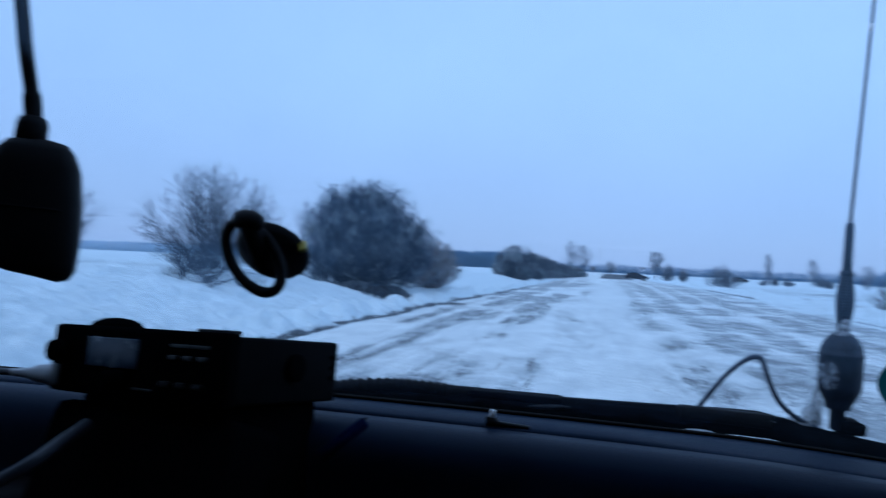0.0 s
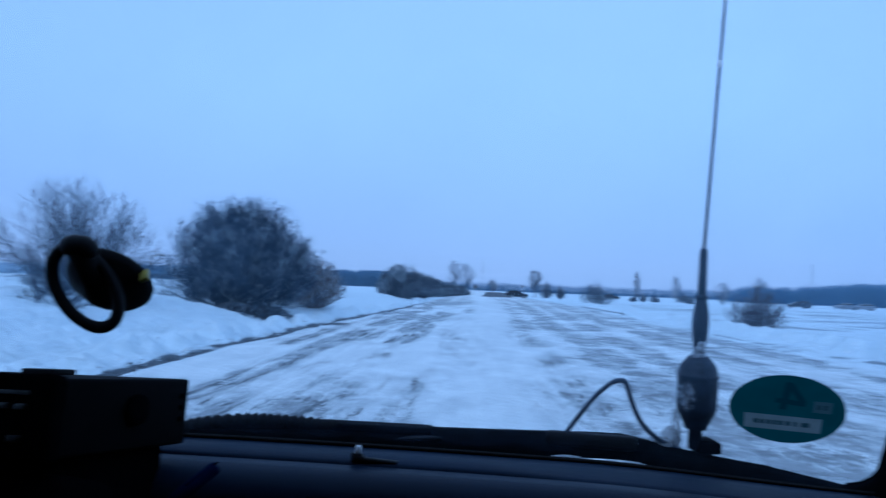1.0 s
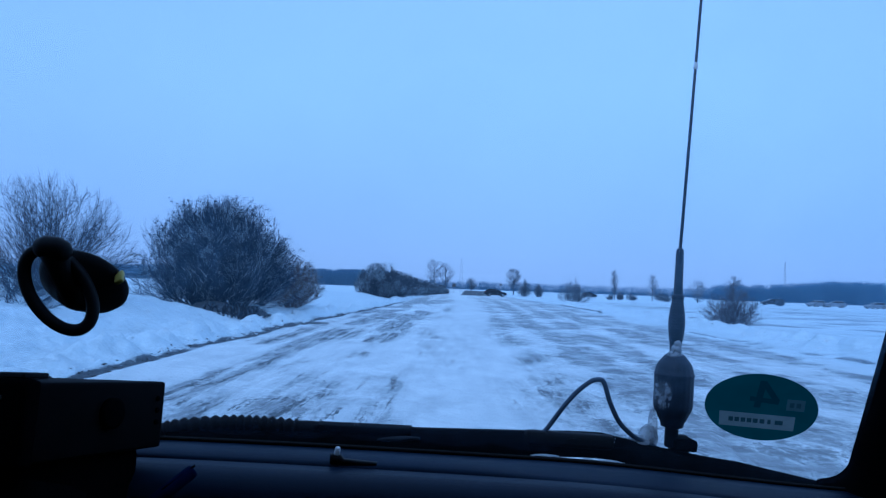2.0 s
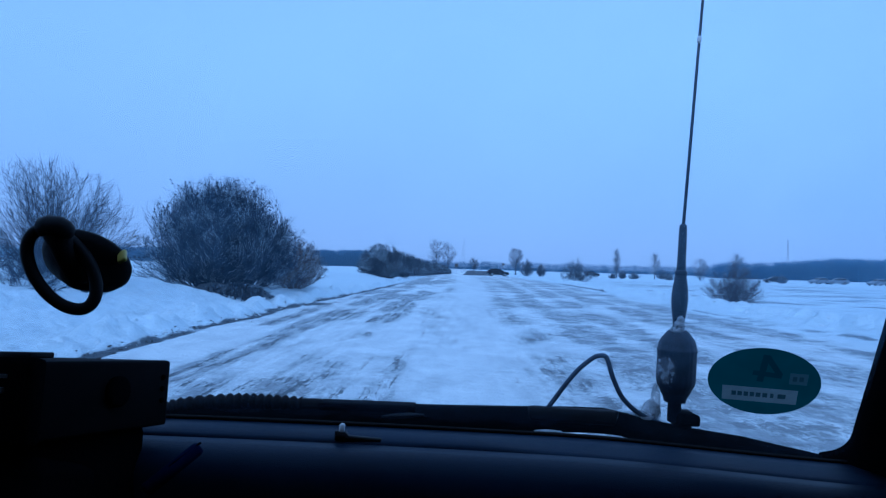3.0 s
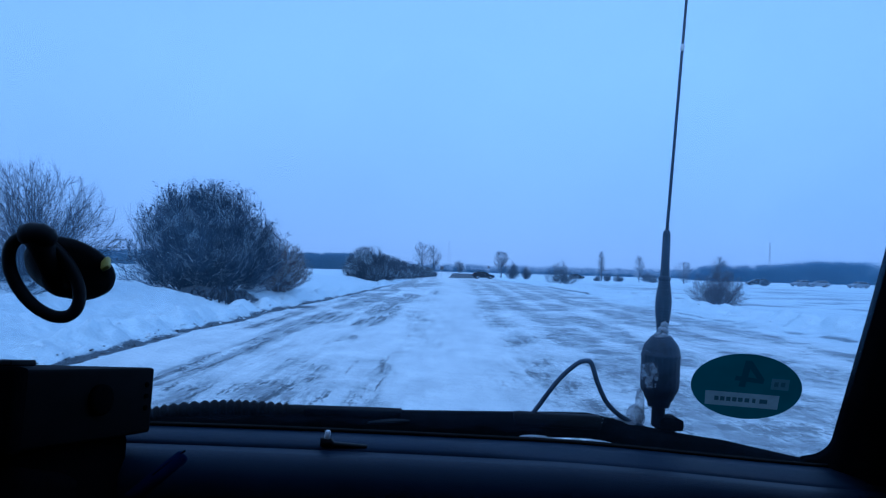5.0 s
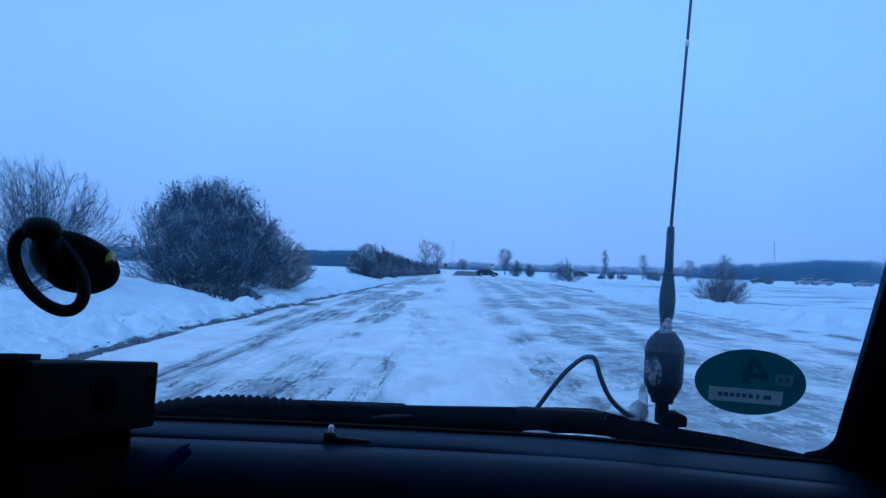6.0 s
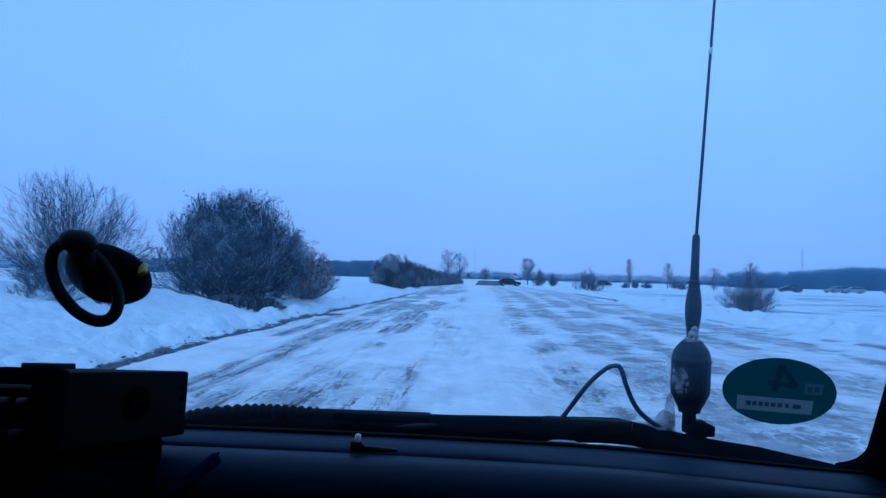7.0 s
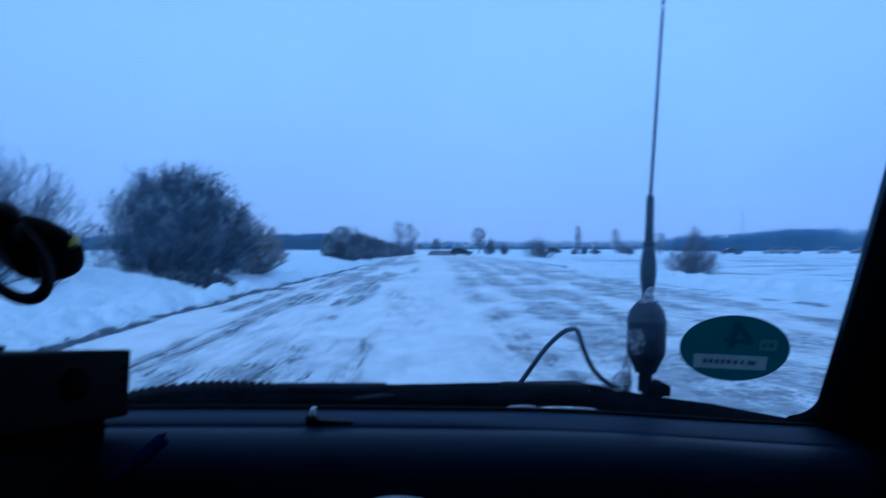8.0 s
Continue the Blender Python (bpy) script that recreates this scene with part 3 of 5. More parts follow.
def build_ground():
    xs = list(np.arange(-15, -9.5, 0.14)) + list(np.arange(-9.5, 4.0, 0.07)) + list(np.arange(4.0, 17.01, 0.12))
    step = 0.2
    while xs[-1] < 3000:
        xs.append(xs[-1] + step)
        step *= 1.13
    step = 0.2
    while xs[0] > -3000:
        xs.insert(0, xs[0] - step)
        step *= 1.13
    ys = [-400, -120, -50, -25, -14, -8, -4, -1, 1, 2.5, 3.5]
    while ys[-1] < 3500:
        ys.append(ys[-1] * (1.006 if 6 < ys[-1] < 30 else 1.0115) + 0.01)
    xs, ys = np.array(xs), np.array(ys)
    X, Y = np.meshgrid(xs, ys)
    X2 = X + 0.03 * (vnoise(X * 5, Y * 5, 3) - 0.5)
    Z = ground_height(X2, Y)
    W = road_wear(X2, Y)
    nx, ny = len(xs), len(ys)
    idx = np.arange(nx * ny).reshape(ny, nx)
    F = np.stack([idx[:-1, :-1], idx[:-1, 1:], idx[1:, 1:], idx[1:, :-1]], -1).reshape(-1, 4)
    me = bpy.data.meshes.new("ground")
    me.vertices.add(nx * ny)
    me.vertices.foreach_set("co", np.stack([X2, Y, Z], -1).ravel())
    me.loops.add(F.size)
    me.loops.foreach_set("vertex_index", F.ravel())
    me.polygons.add(len(F))
    me.polygons.foreach_set("loop_start", np.arange(0, F.size, 4))
    me.polygons.foreach_set("use_smooth", np.ones(len(F), bool))
    me.update(calc_edges=True)
    a = me.attributes.new("bare", "FLOAT", "POINT")
    a.data.foreach_set("value", W.ravel())
    a = me.attributes.new("packed", "FLOAT", "POINT")
    a.data.foreach_set("value", (smooth(-0.1, 0.5, X2 - left_edge(Y)) * smooth(-0.4, 2.5, right_edge(Y) - X2)).ravel())
    a = me.attributes.new("rut", "FLOAT", "POINT")
    a.data.foreach_set("value", (1 - 0.9 * smooth(0.0, 3.0, X2)).ravel())
    me.materials.append(M_GROUND)
    return tagged(new("ground", me), "rutted snow-covered track and flat white fields", "ground", kind="structure")


build_ground()


# ---- woody plants ----
def wood(branches, sides=3):
    """Tapered tubes from (points, radius at the base, radius at the tip)."""
    V, F = [], []
    ang = [2 * math.pi * k / sides for k in range(sides)]
    for pts, r0, r1 in branches:
        n = len(pts)
        base = len(V)
        d = (pts[-1] - pts[0]).normalized()
        a = d.orthogonal().normalized()
        b = d.cross(a)
        for k, p in enumerate(pts):
            r = r0 + (r1 - r0) * k / (n - 1)
            V.extend(p + r * (math.cos(t) * a + math.sin(t) * b) for t in ang)
        for k in range(n - 1):
            for j in range(sides):
                q = base + k * sides
                F.append((q + j, q + (j + 1) % sides, q + sides + (j + 1) % sides, q + sides + j))
        F.append(tuple(base + (n - 1) * sides + j for j in range(sides)))
    return V, F


def grow(rng, start, direction, length, bend=0.18, lift=0.1, steps=4):
    pts = [Vector(start)]
    d = Vector(direction).normalized()
    for _ in range(steps):
        d = (d + Vector((rng.uniform(-bend, bend), rng.uniform(-bend, bend), rng.uniform(-bend, bend) + lift))).normalized()
        pts.append(pts[-1] + d * (length / steps))
    return pts


def along(pts, t):
    u = t * (len(pts) - 1)
    i = min(int(u), len(pts) - 2)
    return pts[i].lerp(pts[i + 1], u - i), (pts[i + 1] - pts[i]).normalized()


def fork(rng, parent, count, length, spread, low=0.25, lift=0.08, bend=0.2, steps=3):
    out = []
    for _ in range(count):
        p, d = along(parent, rng.uniform(low, 1))
        s = Vector((rng.uniform(-1, 1), rng.uniform(-1, 1), rng.uniform(-0.6, 1)))
        out.append(grow(rng, p, d + s * spread, length * rng.uniform(0.55, 1.15), bend, lift, steps))
    return out


def bush(name, label, at, rx, ry, h, seed, stems, side, sub, mat, leaves=0, spread=1.0, thick=0.016, thin=0.0055, group="", category="bush", lean=0.15, wild=0.6, loose=0.1, foot=0.3, lodged=0, airy=0.0):
    """Many stems from one foot, fanning out to fill a dome, with two orders of twigs."""
    rng = random.Random(seed)
    e = thing(name, label, category, at, group)
    S, T1, T2 = [], [], []

    def within(q):
        p = q[-1]
        uneven = 0.10 * noise.noise(Vector((p.x * 1.1, p.y * 1.1, p.z * 1.1 + seed)))
        return (p.x / rx) ** 2 + (p.y / ry) ** 2 + (max(p.z, 0) / h) ** 2 < (1 + uneven + loose * rng.random()) ** 2

    def gap(q):
        """Hollows between the clumps, and a thinner windward side."""
        p = q[-1]
        if airy <= 0:
            return False
        if p.z < 0.62 and p.x > -0.3 and p.y < 0.0:
            return rng.random() < 0.9
        edge = min(1.0, max(0.0, -p.x / rx - 0.12) / 0.5)
        clump = noise.noise(Vector((p.x * 0.95, p.y * 0.95, p.z * 1.1 + seed * 3))) + 0.6 * noise.noise(Vector((p.x * 2.3, p.y * 2.3, p.z * 2.6 - seed)))
        return rng.random() < airy * (0.86 * edge + (1 - edge) * min(0.9, max(0.0, 0.20 - 1.35 * clump)))

    for _ in range(stems):
        a = rng.uniform(0, 2 * math.pi)
        k = math.sqrt(rng.random()) * spread
        elev = math.sqrt(max(0.0, 1 - min(k, 0.97) ** 2))
        tip = Vector((rx * k * math.cos(a), ry * k * math.sin(a), h * (lean + (1 - lean) * elev) * rng.uniform(0.82, 1.0)))
        if airy > 0 and tip.z < 0.8 and tip.y < 0 and tip.x > -0.3:
            continue
        root = Vector((rx * foot * (k * math.cos(a) + rng.uniform(-0.33, 0.33)), ry * foot * (k * math.sin(a) + rng.uniform(-0.33, 0.33)), -0.12))
        d = tip - root
        main = grow(rng, root, d + Vector((0, 0, -0.15 * d.length * k)), d.length, 0.08 + 0.12 * wild, 0.05 * k, 7)
        while len(main) > 4 and not within(main):
            main = main[:-1]
        r = thick * rng.uniform(0.7, 1.3)
        S.append((main, r, thin))
        for tw in fork(rng, main, side, 0.27 * h * rng.uniform(0.5, 1.1), 0.45 + 0.45 * wild, 0.15, 0.06, 0.06 + 0.22 * wild):
            if not within(tw) or gap(tw):
                continue
            T1.append((tw, thin * 1.35, thin * 0.8))
            for t2 in fork(rng, tw, sub, 0.13 * h, 0.8, 0.2, 0.05, 0.1 + 0.25 * wild, 2):
                if within(t2):
                    T2.append((t2, thin, thin * 0.6))
    v, f = wood(S, 5)
    mesh_ob("stems", v, f, mat, e)
    v, f = wood(T1 + T2, 3)
    mesh_ob("twigs", v, f, mat, e)
    if lodged:
        flat = [q for q, _, _ in T1 if q[-1].z < h * 0.85 and abs((q[-1] - q[0]).normalized().z) < 0.8 and (q[-1].x / rx) ** 2 + (q[-1].y / ry) ** 2 + (q[-1].z / h) ** 2 > 0.45]
        L = []
        for q in rng.sample(flat, min(lodged, len(flat))):
            n = rng.randint(1, len(q) - 1)
            L.append(([c + Vector((0, 0, thin * 1.6)) for c in q[n - 1:n + 1]], thin * rng.uniform(0.8, 1.9), thin * 0.5))
        v, f = wood(L, 4)
        tagged(mesh_ob("lodged_snow", v, f, M_SNOW, e), "white snow lying on the branches", kind="stuff")
    if leaves:
        V, F = [], []
        for _ in range(leaves):
            tw = max((rng.choice(T2)[0] for _ in range(3)), key=lambda q: (q[-1].x / rx) ** 2 + (q[-1].y / ry) ** 2 + (q[-1].z / h) ** 2)
            p, d = along(tw, rng.uniform(0.4, 1))
            if p.z < h * 0.3 and rng.random() < 0.5:
                continue
            s = rng.uniform(0.03, 0.075)
            u = Vector((rng.uniform(-1, 1), rng.uniform(-1, 1), rng.uniform(-1, 0.3))).normalized()
            w = u.orthogonal().normalized()
            q = u.cross(w) * 0.25
            b = len(V)
            V.extend((p, p + s * (0.5 * u + 0.35 * w + q), p + s * 1.2 * u, p + s * (0.5 * u - 0.35 * w + q)))
            F.extend(((b, b + 1, b + 2), (b, b + 2, b + 3)))
        mesh_ob("leaves", V, F, M_LEAF, e, smooth=False)
    return e


def upswept_shrub(name, label, at, rx, ry, h, seed, stems, mat, thick=0.013, thin=0.0027, side=24, sub=6, leaders=2, foot=0.1, group=""):
    """Long stems fanning up and out of one foot, with straight fine twigs that follow them upwards."""
    rng = random.Random(seed)
    e = thing(name, label, "shrub", at, group)
    S, T = [], []
    for i in range(stems):
        a = rng.uniform(0, 2 * math.pi)
        k = math.sqrt(rng.random()) if i >= leaders else 0.25 * rng.random()
        top = h * (1.0 if i < leaders else rng.uniform(0.72, 0.92)) * math.sqrt(max(0.06, 1 - 0.92 * k * k))
        tip = Vector((rx * k * math.cos(a), ry * k * math.sin(a), top))
        root = Vector((rx * foot * rng.uniform(-1, 1), ry * foot * rng.uniform(-1, 1), -0.12))
        d = tip - root
        main = grow(rng, root, d + Vector((0, 0, -0.12 * d.length * k)), d.length, 0.02, 0.03 * k, 8)
        r = thick * (1.5 if i < leaders else rng.uniform(0.5, 1.0))
        S.append((main, r, thin))
        for j in range(side):
            t = 0.18 + 0.80 * (j + rng.random()) / side
            p, q = along(main, t)
            s = q.cross(Vector((rng.uniform(-1, 1), rng.uniform(-1, 1), rng.uniform(-1, 1)))).normalized()
            tw = grow(rng, p, q + s * rng.uniform(0.4, 0.95), h * (0.11 + 0.28 * (1 - t)) * rng.uniform(0.5, 1.15), 0.02, 0.015, 4)
            T.append((tw, thin * 1.25, thin * 0.75))
            for m in range(sub):
                p2, q2 = along(tw, 0.15 + 0.8 * (m + rng.random()) / sub)
                s2 = q2.cross(Vector((rng.uniform(-1, 1), rng.uniform(-1, 1), rng.uniform(-1, 1)))).normalized()
                T.append((grow(rng, p2, q2 + s2 * rng.uniform(0.35, 0.75), h * 0.08 * rng.uniform(0.4, 1.3), 0.04, 0.04, 2), thin * 0.9, thin * 0.55))
    v, f = wood(S, 5)
    mesh_ob("stems", v, f, mat, e)
    v, f = wood(T, 3)
    mesh_ob("twigs", v, f, mat, e)
    return e


def tree(name, label, at, h, crown_r, seed, mat, trunk_r=0.14, clear=0.3, limbs=22, twigs=12, sub=6, narrow=1.0, group="", thin=0.009):
    """A tapered trunk with limbs and a crown of fine branches."""
    rng = random.Random(seed)
    e = thing(name, label, "tree", at, group)
    trunk = grow(rng, (0, 0, -0.2), (0, 0, 1), h * 0.92, 0.05, 0.3, 8)
    v, f = wood([(trunk, trunk_r, trunk_r * 0.2)], 8)
    mesh_ob("trunk", v, f, mat, e)
    L, T = [], []
    lo = h * clear * 0.8
    mid, half = (lo + h) / 2, (h - lo) / 2

    def within(q):
        p = q[-1]
        return (p.x ** 2 + p.y ** 2) / crown_r ** 2 + ((p.z - mid) / half) ** 2 < (1 + 0.12 * rng.random()) ** 2

    for k in range(limbs):
        t = clear * 0.75 + (1 - clear * 0.75) * ((k + rng.random()) / limbs) ** 1.25
        p, d = along(trunk, t)
        a = rng.uniform(0, 2 * math.pi)
        size = crown_r * (0.62 + 0.60 * math.sin(math.pi * min(1, max(0.0, t - clear) / (1 - clear) * 0.75 + 0.2))) * rng.uniform(0.75, 1.1)
        limb = grow(rng, p, Vector((math.cos(a), math.sin(a), 0.2 * narrow + 0.5 * t)), size, 0.2, 0.06, 5)
        L.append((limb, trunk_r * 0.32 * (1.2 - t), thin))
        for tw in fork(rng, limb, twigs, size * 0.5, 0.9, 0.15):
            if not within(tw):
                continue
            T.append((tw, thin, thin * 0.6))
            for t2 in fork(rng, tw, sub, size * 0.28, 1.0, 0.1, 0.03, 0.3, 2):
                if within(t2):
                    T.append((t2, thin * 0.8, thin * 0.5))
    v, f = wood(L + T, 3)
    mesh_ob("crown", v, f, mat, e)
    return e


# the large bush beside the track, in its hollow in the bank
bush("roadside_bush", "large dense leafless bush dusted with snow beside the track", (-8.35, 24.2, gz(-8.35, 24.2) - 0.15), 2.95, 2.6, 3.82, 11,
     260, 26, 8, M_TWIG, leaves=13000, thick=0.012, thin=0.0050, lean=0.1, wild=0.45, loose=0.24, lodged=1000, airy=1.0)
bush("bramble", "low dark bramble tangle at the foot of the bush", (-7.0, 21.6, gz(-7.0, 21.6) - 0.05), 1.35, 0.6, 0.5, 16, 50, 9, 3, M_BRAMBLE,
     leaves=500, thick=0.016, thin=0.007, lean=0.3, wild=1.0, foot=0.8, lodged=10)
bush("low_bush", "low reddish leafless bush beside the large one", (-7.0, 30.0, gz(-7.0, 30.0)), 1.5, 2.2, 2.2, 12, 100, 12, 5, M_REDTWIG,
     leaves=1500, thick=0.012, thin=0.0055, lean=0.1, wild=0.6, foot=0.2, lodged=60)
upswept_shrub("bare_shrub", "tall bare shrub with thin upright twigs on the bank", (-9.6, 16.2, gz(-9.6, 16.2)), 2.05, 1.8, 3.0, 13, 72, M_BARE, 0.015, 0.0031, 18, 5, 0)
upswept_shrub("bare_shrub", "bare shrub with thin upright twigs on the snowy bank", (-12.6, 13.2, gz(-12.6, 13.2)), 1.9, 1.7, 2.5, 14, 50, M_BARE)
upswept_shrub("dead_branch", "low tangle of dead twigs sticking out of the snow", (-7.75, 14.6, gz(-7.75, 14.6)), 0.75, 0.4, 0.32, 18, 16, M_BARE, 0.006, 0.0026, 24, 3, 0)
upswept_shrub("dead_branch", "low tangle of dead twigs sticking out of the snow", (-8.75, 14.2, gz(-8.75, 14.2)), 1.15, 0.7, 0.9, 19, 46, M_BARE, 0.006, 0.0026, 18, 4, 0, 0.4)
upswept_shrub("dead_branch", "low tangle of dead twigs sticking out of the snow", (-8.3, 13.5, gz(-8.3, 13.5)), 0.95, 0.6, 0.5, 17, 34, M_BARE, 0.006, 0.0026, 16, 4, 0, 0.5)
upswept_shrub("small_shrub", "small bare reddish shrub in the snow ridge", (12.0, 30.0, gz(12.0, 30) - 0.03), 1.35, 1.2, 2.1, 15, 105, M_SHRUB, 0.011, 0.0040, 11, 3, 3, 0.22)
# snow-laden bushes further along the left side
for k, (bx, by, brx, bry, bh) in enumerate(((-6.95, 66, 2.6, 2.8, 3.3), (-6.4, 78, 2.4, 4.5, 2.95), (-6.1, 92, 2.3, 5.5, 2.75), (-5.6, 107, 2.3, 5.5, 2.65),
                                            (-4.6, 122, 2.1, 5.5, 2.45), (-3.4, 137, 2.0, 5, 2.3), (-2.3, 150, 1.7, 4, 1.9))):
    bush("hedge_bush", "dense snow-laden bush in the row along the track", (bx, by, gz(bx, by) - 0.05), brx, bry, bh, 20 + k, 120, 15, 5, M_THICK,
         leaves=3500, thick=0.022, thin=0.012, group="bushes along the track", lean=0.12, wild=0.9, loose=0.10, lodged=160)
# shrubs and trees across the field
for k, (bx, by, br, bh) in enumerate(((15.0, 86, 1.9, 2.5), (15.6, 150, 1.35, 3.2), (18.6, 150, 1.0, 2.5), (38.5, 150, 1.2, 1.4), (44.6, 145, 1.1, 1.5),
                                      (65.6, 140, 1.0, 1.5), (50.5, 170, 1.5, 2.2), (36.6, 152, 0.8, 1.6), (33.9, 150, 0.9, 1.1))):
    upswept_shrub("field_shrub", "small dark leafless shrub on the snowy field", (bx, by, gz(bx, by)), br * 1.15, br * 1.15, bh * 1.2, 40 + k, 64, M_FIELDTWIG, 0.016, 0.0075, 13, 4, 3, 0.45,
                  "shrubs on the field")
tree("roadside_tree", "slender leafless tree behind the hedge", (-4.75, 172, 0), 8.4, 2.7, 60, M_FIELDTWIG, 0.17, 0.25, 34, 10, 4, 2.2, group="trees by the hedge", thin=0.010)
tree("roadside_tree", "slender leafless tree behind the hedge", (-1.75, 168, 0), 7.6, 2.6, 61, M_FIELDTWIG, 0.16, 0.22, 34, 10, 4, 2.2, group="trees by the hedge", thin=0.010)
tree("round_tree", "small leafless tree with a round crown", (15.3, 175, 0), 6.8, 2.15, 62, M_FIELDTWIG, 0.16, 0.32, 40, 14, 6, 1.6, thin=0.010)
tree("narrow_tree", "tall narrow leafless tree", (37.2, 160, 0), 6.9, 1.2, 63, M_FIELDTWIG, 0.12, 0.12, 46, 9, 5, 5.0, thin=0.010)
tree("young_tree", "young leafless tree on the field", (43.0, 150, 0), 5.9, 1.7, 64, M_FIELDTWIG, 0.1, 0.15, 34, 10, 4, 2.5, thin=0.009, group="young trees on the field")
tree("young_tree", "young leafless tree on the field", (49.2, 140, 0), 4.6, 1.9, 65, M_FIELDTWIG, 0.1, 0.08, 36, 11, 5, 1.6, thin=0.009, group="young trees on the field")
tree("young_tree", "young leafless tree on the field", (6.2, 230, 0), 5.0, 2.0, 66, M_FIELDTWIG, 0.12, 0.15, 26, 14, 6, 2.5, thin=0.013, group="young trees on the field")
tree("young_tree", "young leafless tree standing behind the shrub", (54.5, 135, 0), 5.6, 2.0, 67, M_FIELDTWIG, 0.1, 0.08, 38, 11, 5, 2.0, thin=0.010, group="young trees on the field")


def far_wood(name, label, x0, x1, y0, y1, h, count, seed, mat, spikes=40, low_end=1.0, uneven=1.0, bulk=1.0):
    """A belt of distant trees, each a rounded crown of fine upright branches."""
    rng = random.Random(seed)
    V, F = [], []
    for _ in range(count):
        u = rng.random()
        cx, cy = x0 + (x1 - x0) * u + rng.uniform(-1.5, 1.5), y0 + (y1 - y0) * u + rng.uniform(-14, 14)
        wave = 0.88 + uneven * 0.16 * noise.noise(Vector((cx * 0.045, seed, 0.0))) + uneven * 0.12 * noise.noise(Vector((cx * 0.16, seed, 5.0)))
        th = h * (low_end + (1 - low_end) * min(1.0, u * 1.3)) * rng.uniform(1.0 - 0.28 * uneven, 1.05) * wave
        r = th * rng.uniform(0.26, 0.42)
        base = len(V)
        for q in (0, 2.09, 4.19):
            V.append(Vector((cx + 0.012 * th * math.cos(q), cy + 0.012 * th * math.sin(q), -0.3)))
        V.append(Vector((cx, cy, th * 0.86)))
        F.extend(((base, base + 1, base + 3), (base + 1, base + 2, base + 3), (base + 2, base, base + 3)))
        for _ in range(spikes):
            a, k = rng.uniform(0, 6.283), rng.random() ** 0.4
            zz = rng.uniform(0.06, 1.0) if rng.random() < 0.7 else rng.uniform(0.0, 0.35)
            rad = r * k * math.sqrt(max(0.04, 1 - (1.55 * zz - 0.6) ** 2))
            p = Vector((cx + rad * math.cos(a), cy + rad * math.sin(a), th * zz * 0.95))
            d = Vector((math.cos(a) * rng.uniform(0, 1.0), math.sin(a) * rng.uniform(0, 1.0), 1.0)).normalized()
            tip = p + d * th * rng.uniform(0.03, 0.07)
            w = th * bulk * rng.uniform(0.005, 0.012)
            side = d.orthogonal().normalized() * w
            up = d.cross(side).normalized() * w
            b = len(V)
            V.extend((p + side, p - 0.5 * side + 0.87 * up, p - 0.5 * side - 0.87 * up, tip))
            F.extend(((b, b + 1, b + 3), (b + 1, b + 2, b + 3), (b + 2, b, b + 3)))
    ob = mesh_ob(name, V, F, mat, smooth=False)
    return tagged(ob, label, "woods", kind="stuff")


# each belt's haze comes from its painted colour alone
far_wood("woodland", "dark woodland beyond the parked cars, haze put into its colour", 122, 180, 330, 300, 11.0, 760, 71, M_FARWOOD, 170, 0.7)
far_wood("woodland", "paler woodland beyond the parked cars, haze put into its colour", 176, 300, 330, 270, 12.0, 1100, 74, M_MIDWOOD, 150, 0.95)
far_wood("tree_belt", "belt of distant woodland behind the field, haze put into its colour", -310, -50, 510, 560, 15.0, 1450, 72, M_FARWOOD2, 80, 0.72, 0.3, 2.6)
far_wood("tree_belt", "pale belt of distant woodland, mist put into its colour", -540, -300, 470, 512, 9.5, 1150, 75, M_PALEWOOD, 80, 0.6, 0.3, 2.6)
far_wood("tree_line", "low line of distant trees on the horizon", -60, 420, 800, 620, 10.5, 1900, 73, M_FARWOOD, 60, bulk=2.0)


# ---- masts, signs, gravel heap ----
def mast(at, h, w):
    e = thing("radio_mast", "thin lattice radio mast far behind the fields", "mast", at, "distant masts")
    legs = []
    for sx, sy in ((-1, -1), (1, -1), (1, 1), (-1, 1)):
        a, b = Vector((sx * w, sy * w, 0)), Vector((sx * w * 0.25, sy * w * 0.25, h))
        legs.append((a, b))
        part("leg", tube_bm([a, b], 0.1, 5), M_STEEL, e)
    for k in range(10):
        t0, t1 = k / 10, (k + 1) / 10
        for j in range(4):
            p, q = legs[j][0].lerp(legs[j][1], t0), legs[(j + 1) % 4][0].lerp(legs[(j + 1) % 4][1], t1)
            part("brace", tube_bm([p, q], 0.08, 4), M_STEEL, e)
    return e


mast((10.5, 900, 0), 41, 2.6)
mast((428, 900, 0), 50, 1.6)


def road_sign(at, h, size, shape):
    e = thing("road_sign", "small dark road sign on a thin post, seen from behind", "sign", at, "signs at the far end")
    part("post", tube_bm([(0, 0, -0.2), (0, 0, h)], 0.035, 8), M_STEEL, e)
    if shape == "square":
        bm = box_bm((size, 0.02, size), pose(0, -0.05, h), 0.008)
    else:
        bm = lathe_bm([(size * 0.5, -0.01), (size * 0.5, 0.01)], pose(0, -0.05, h, 90), 3)
    part("panel", bm, M_SIGN, e, smooth=False)


road_sign((0.3, 150, 0), 1.9, 0.75, "square")
road_sign((11.4, 165, 0), 2.5, 0.95, "triangle")


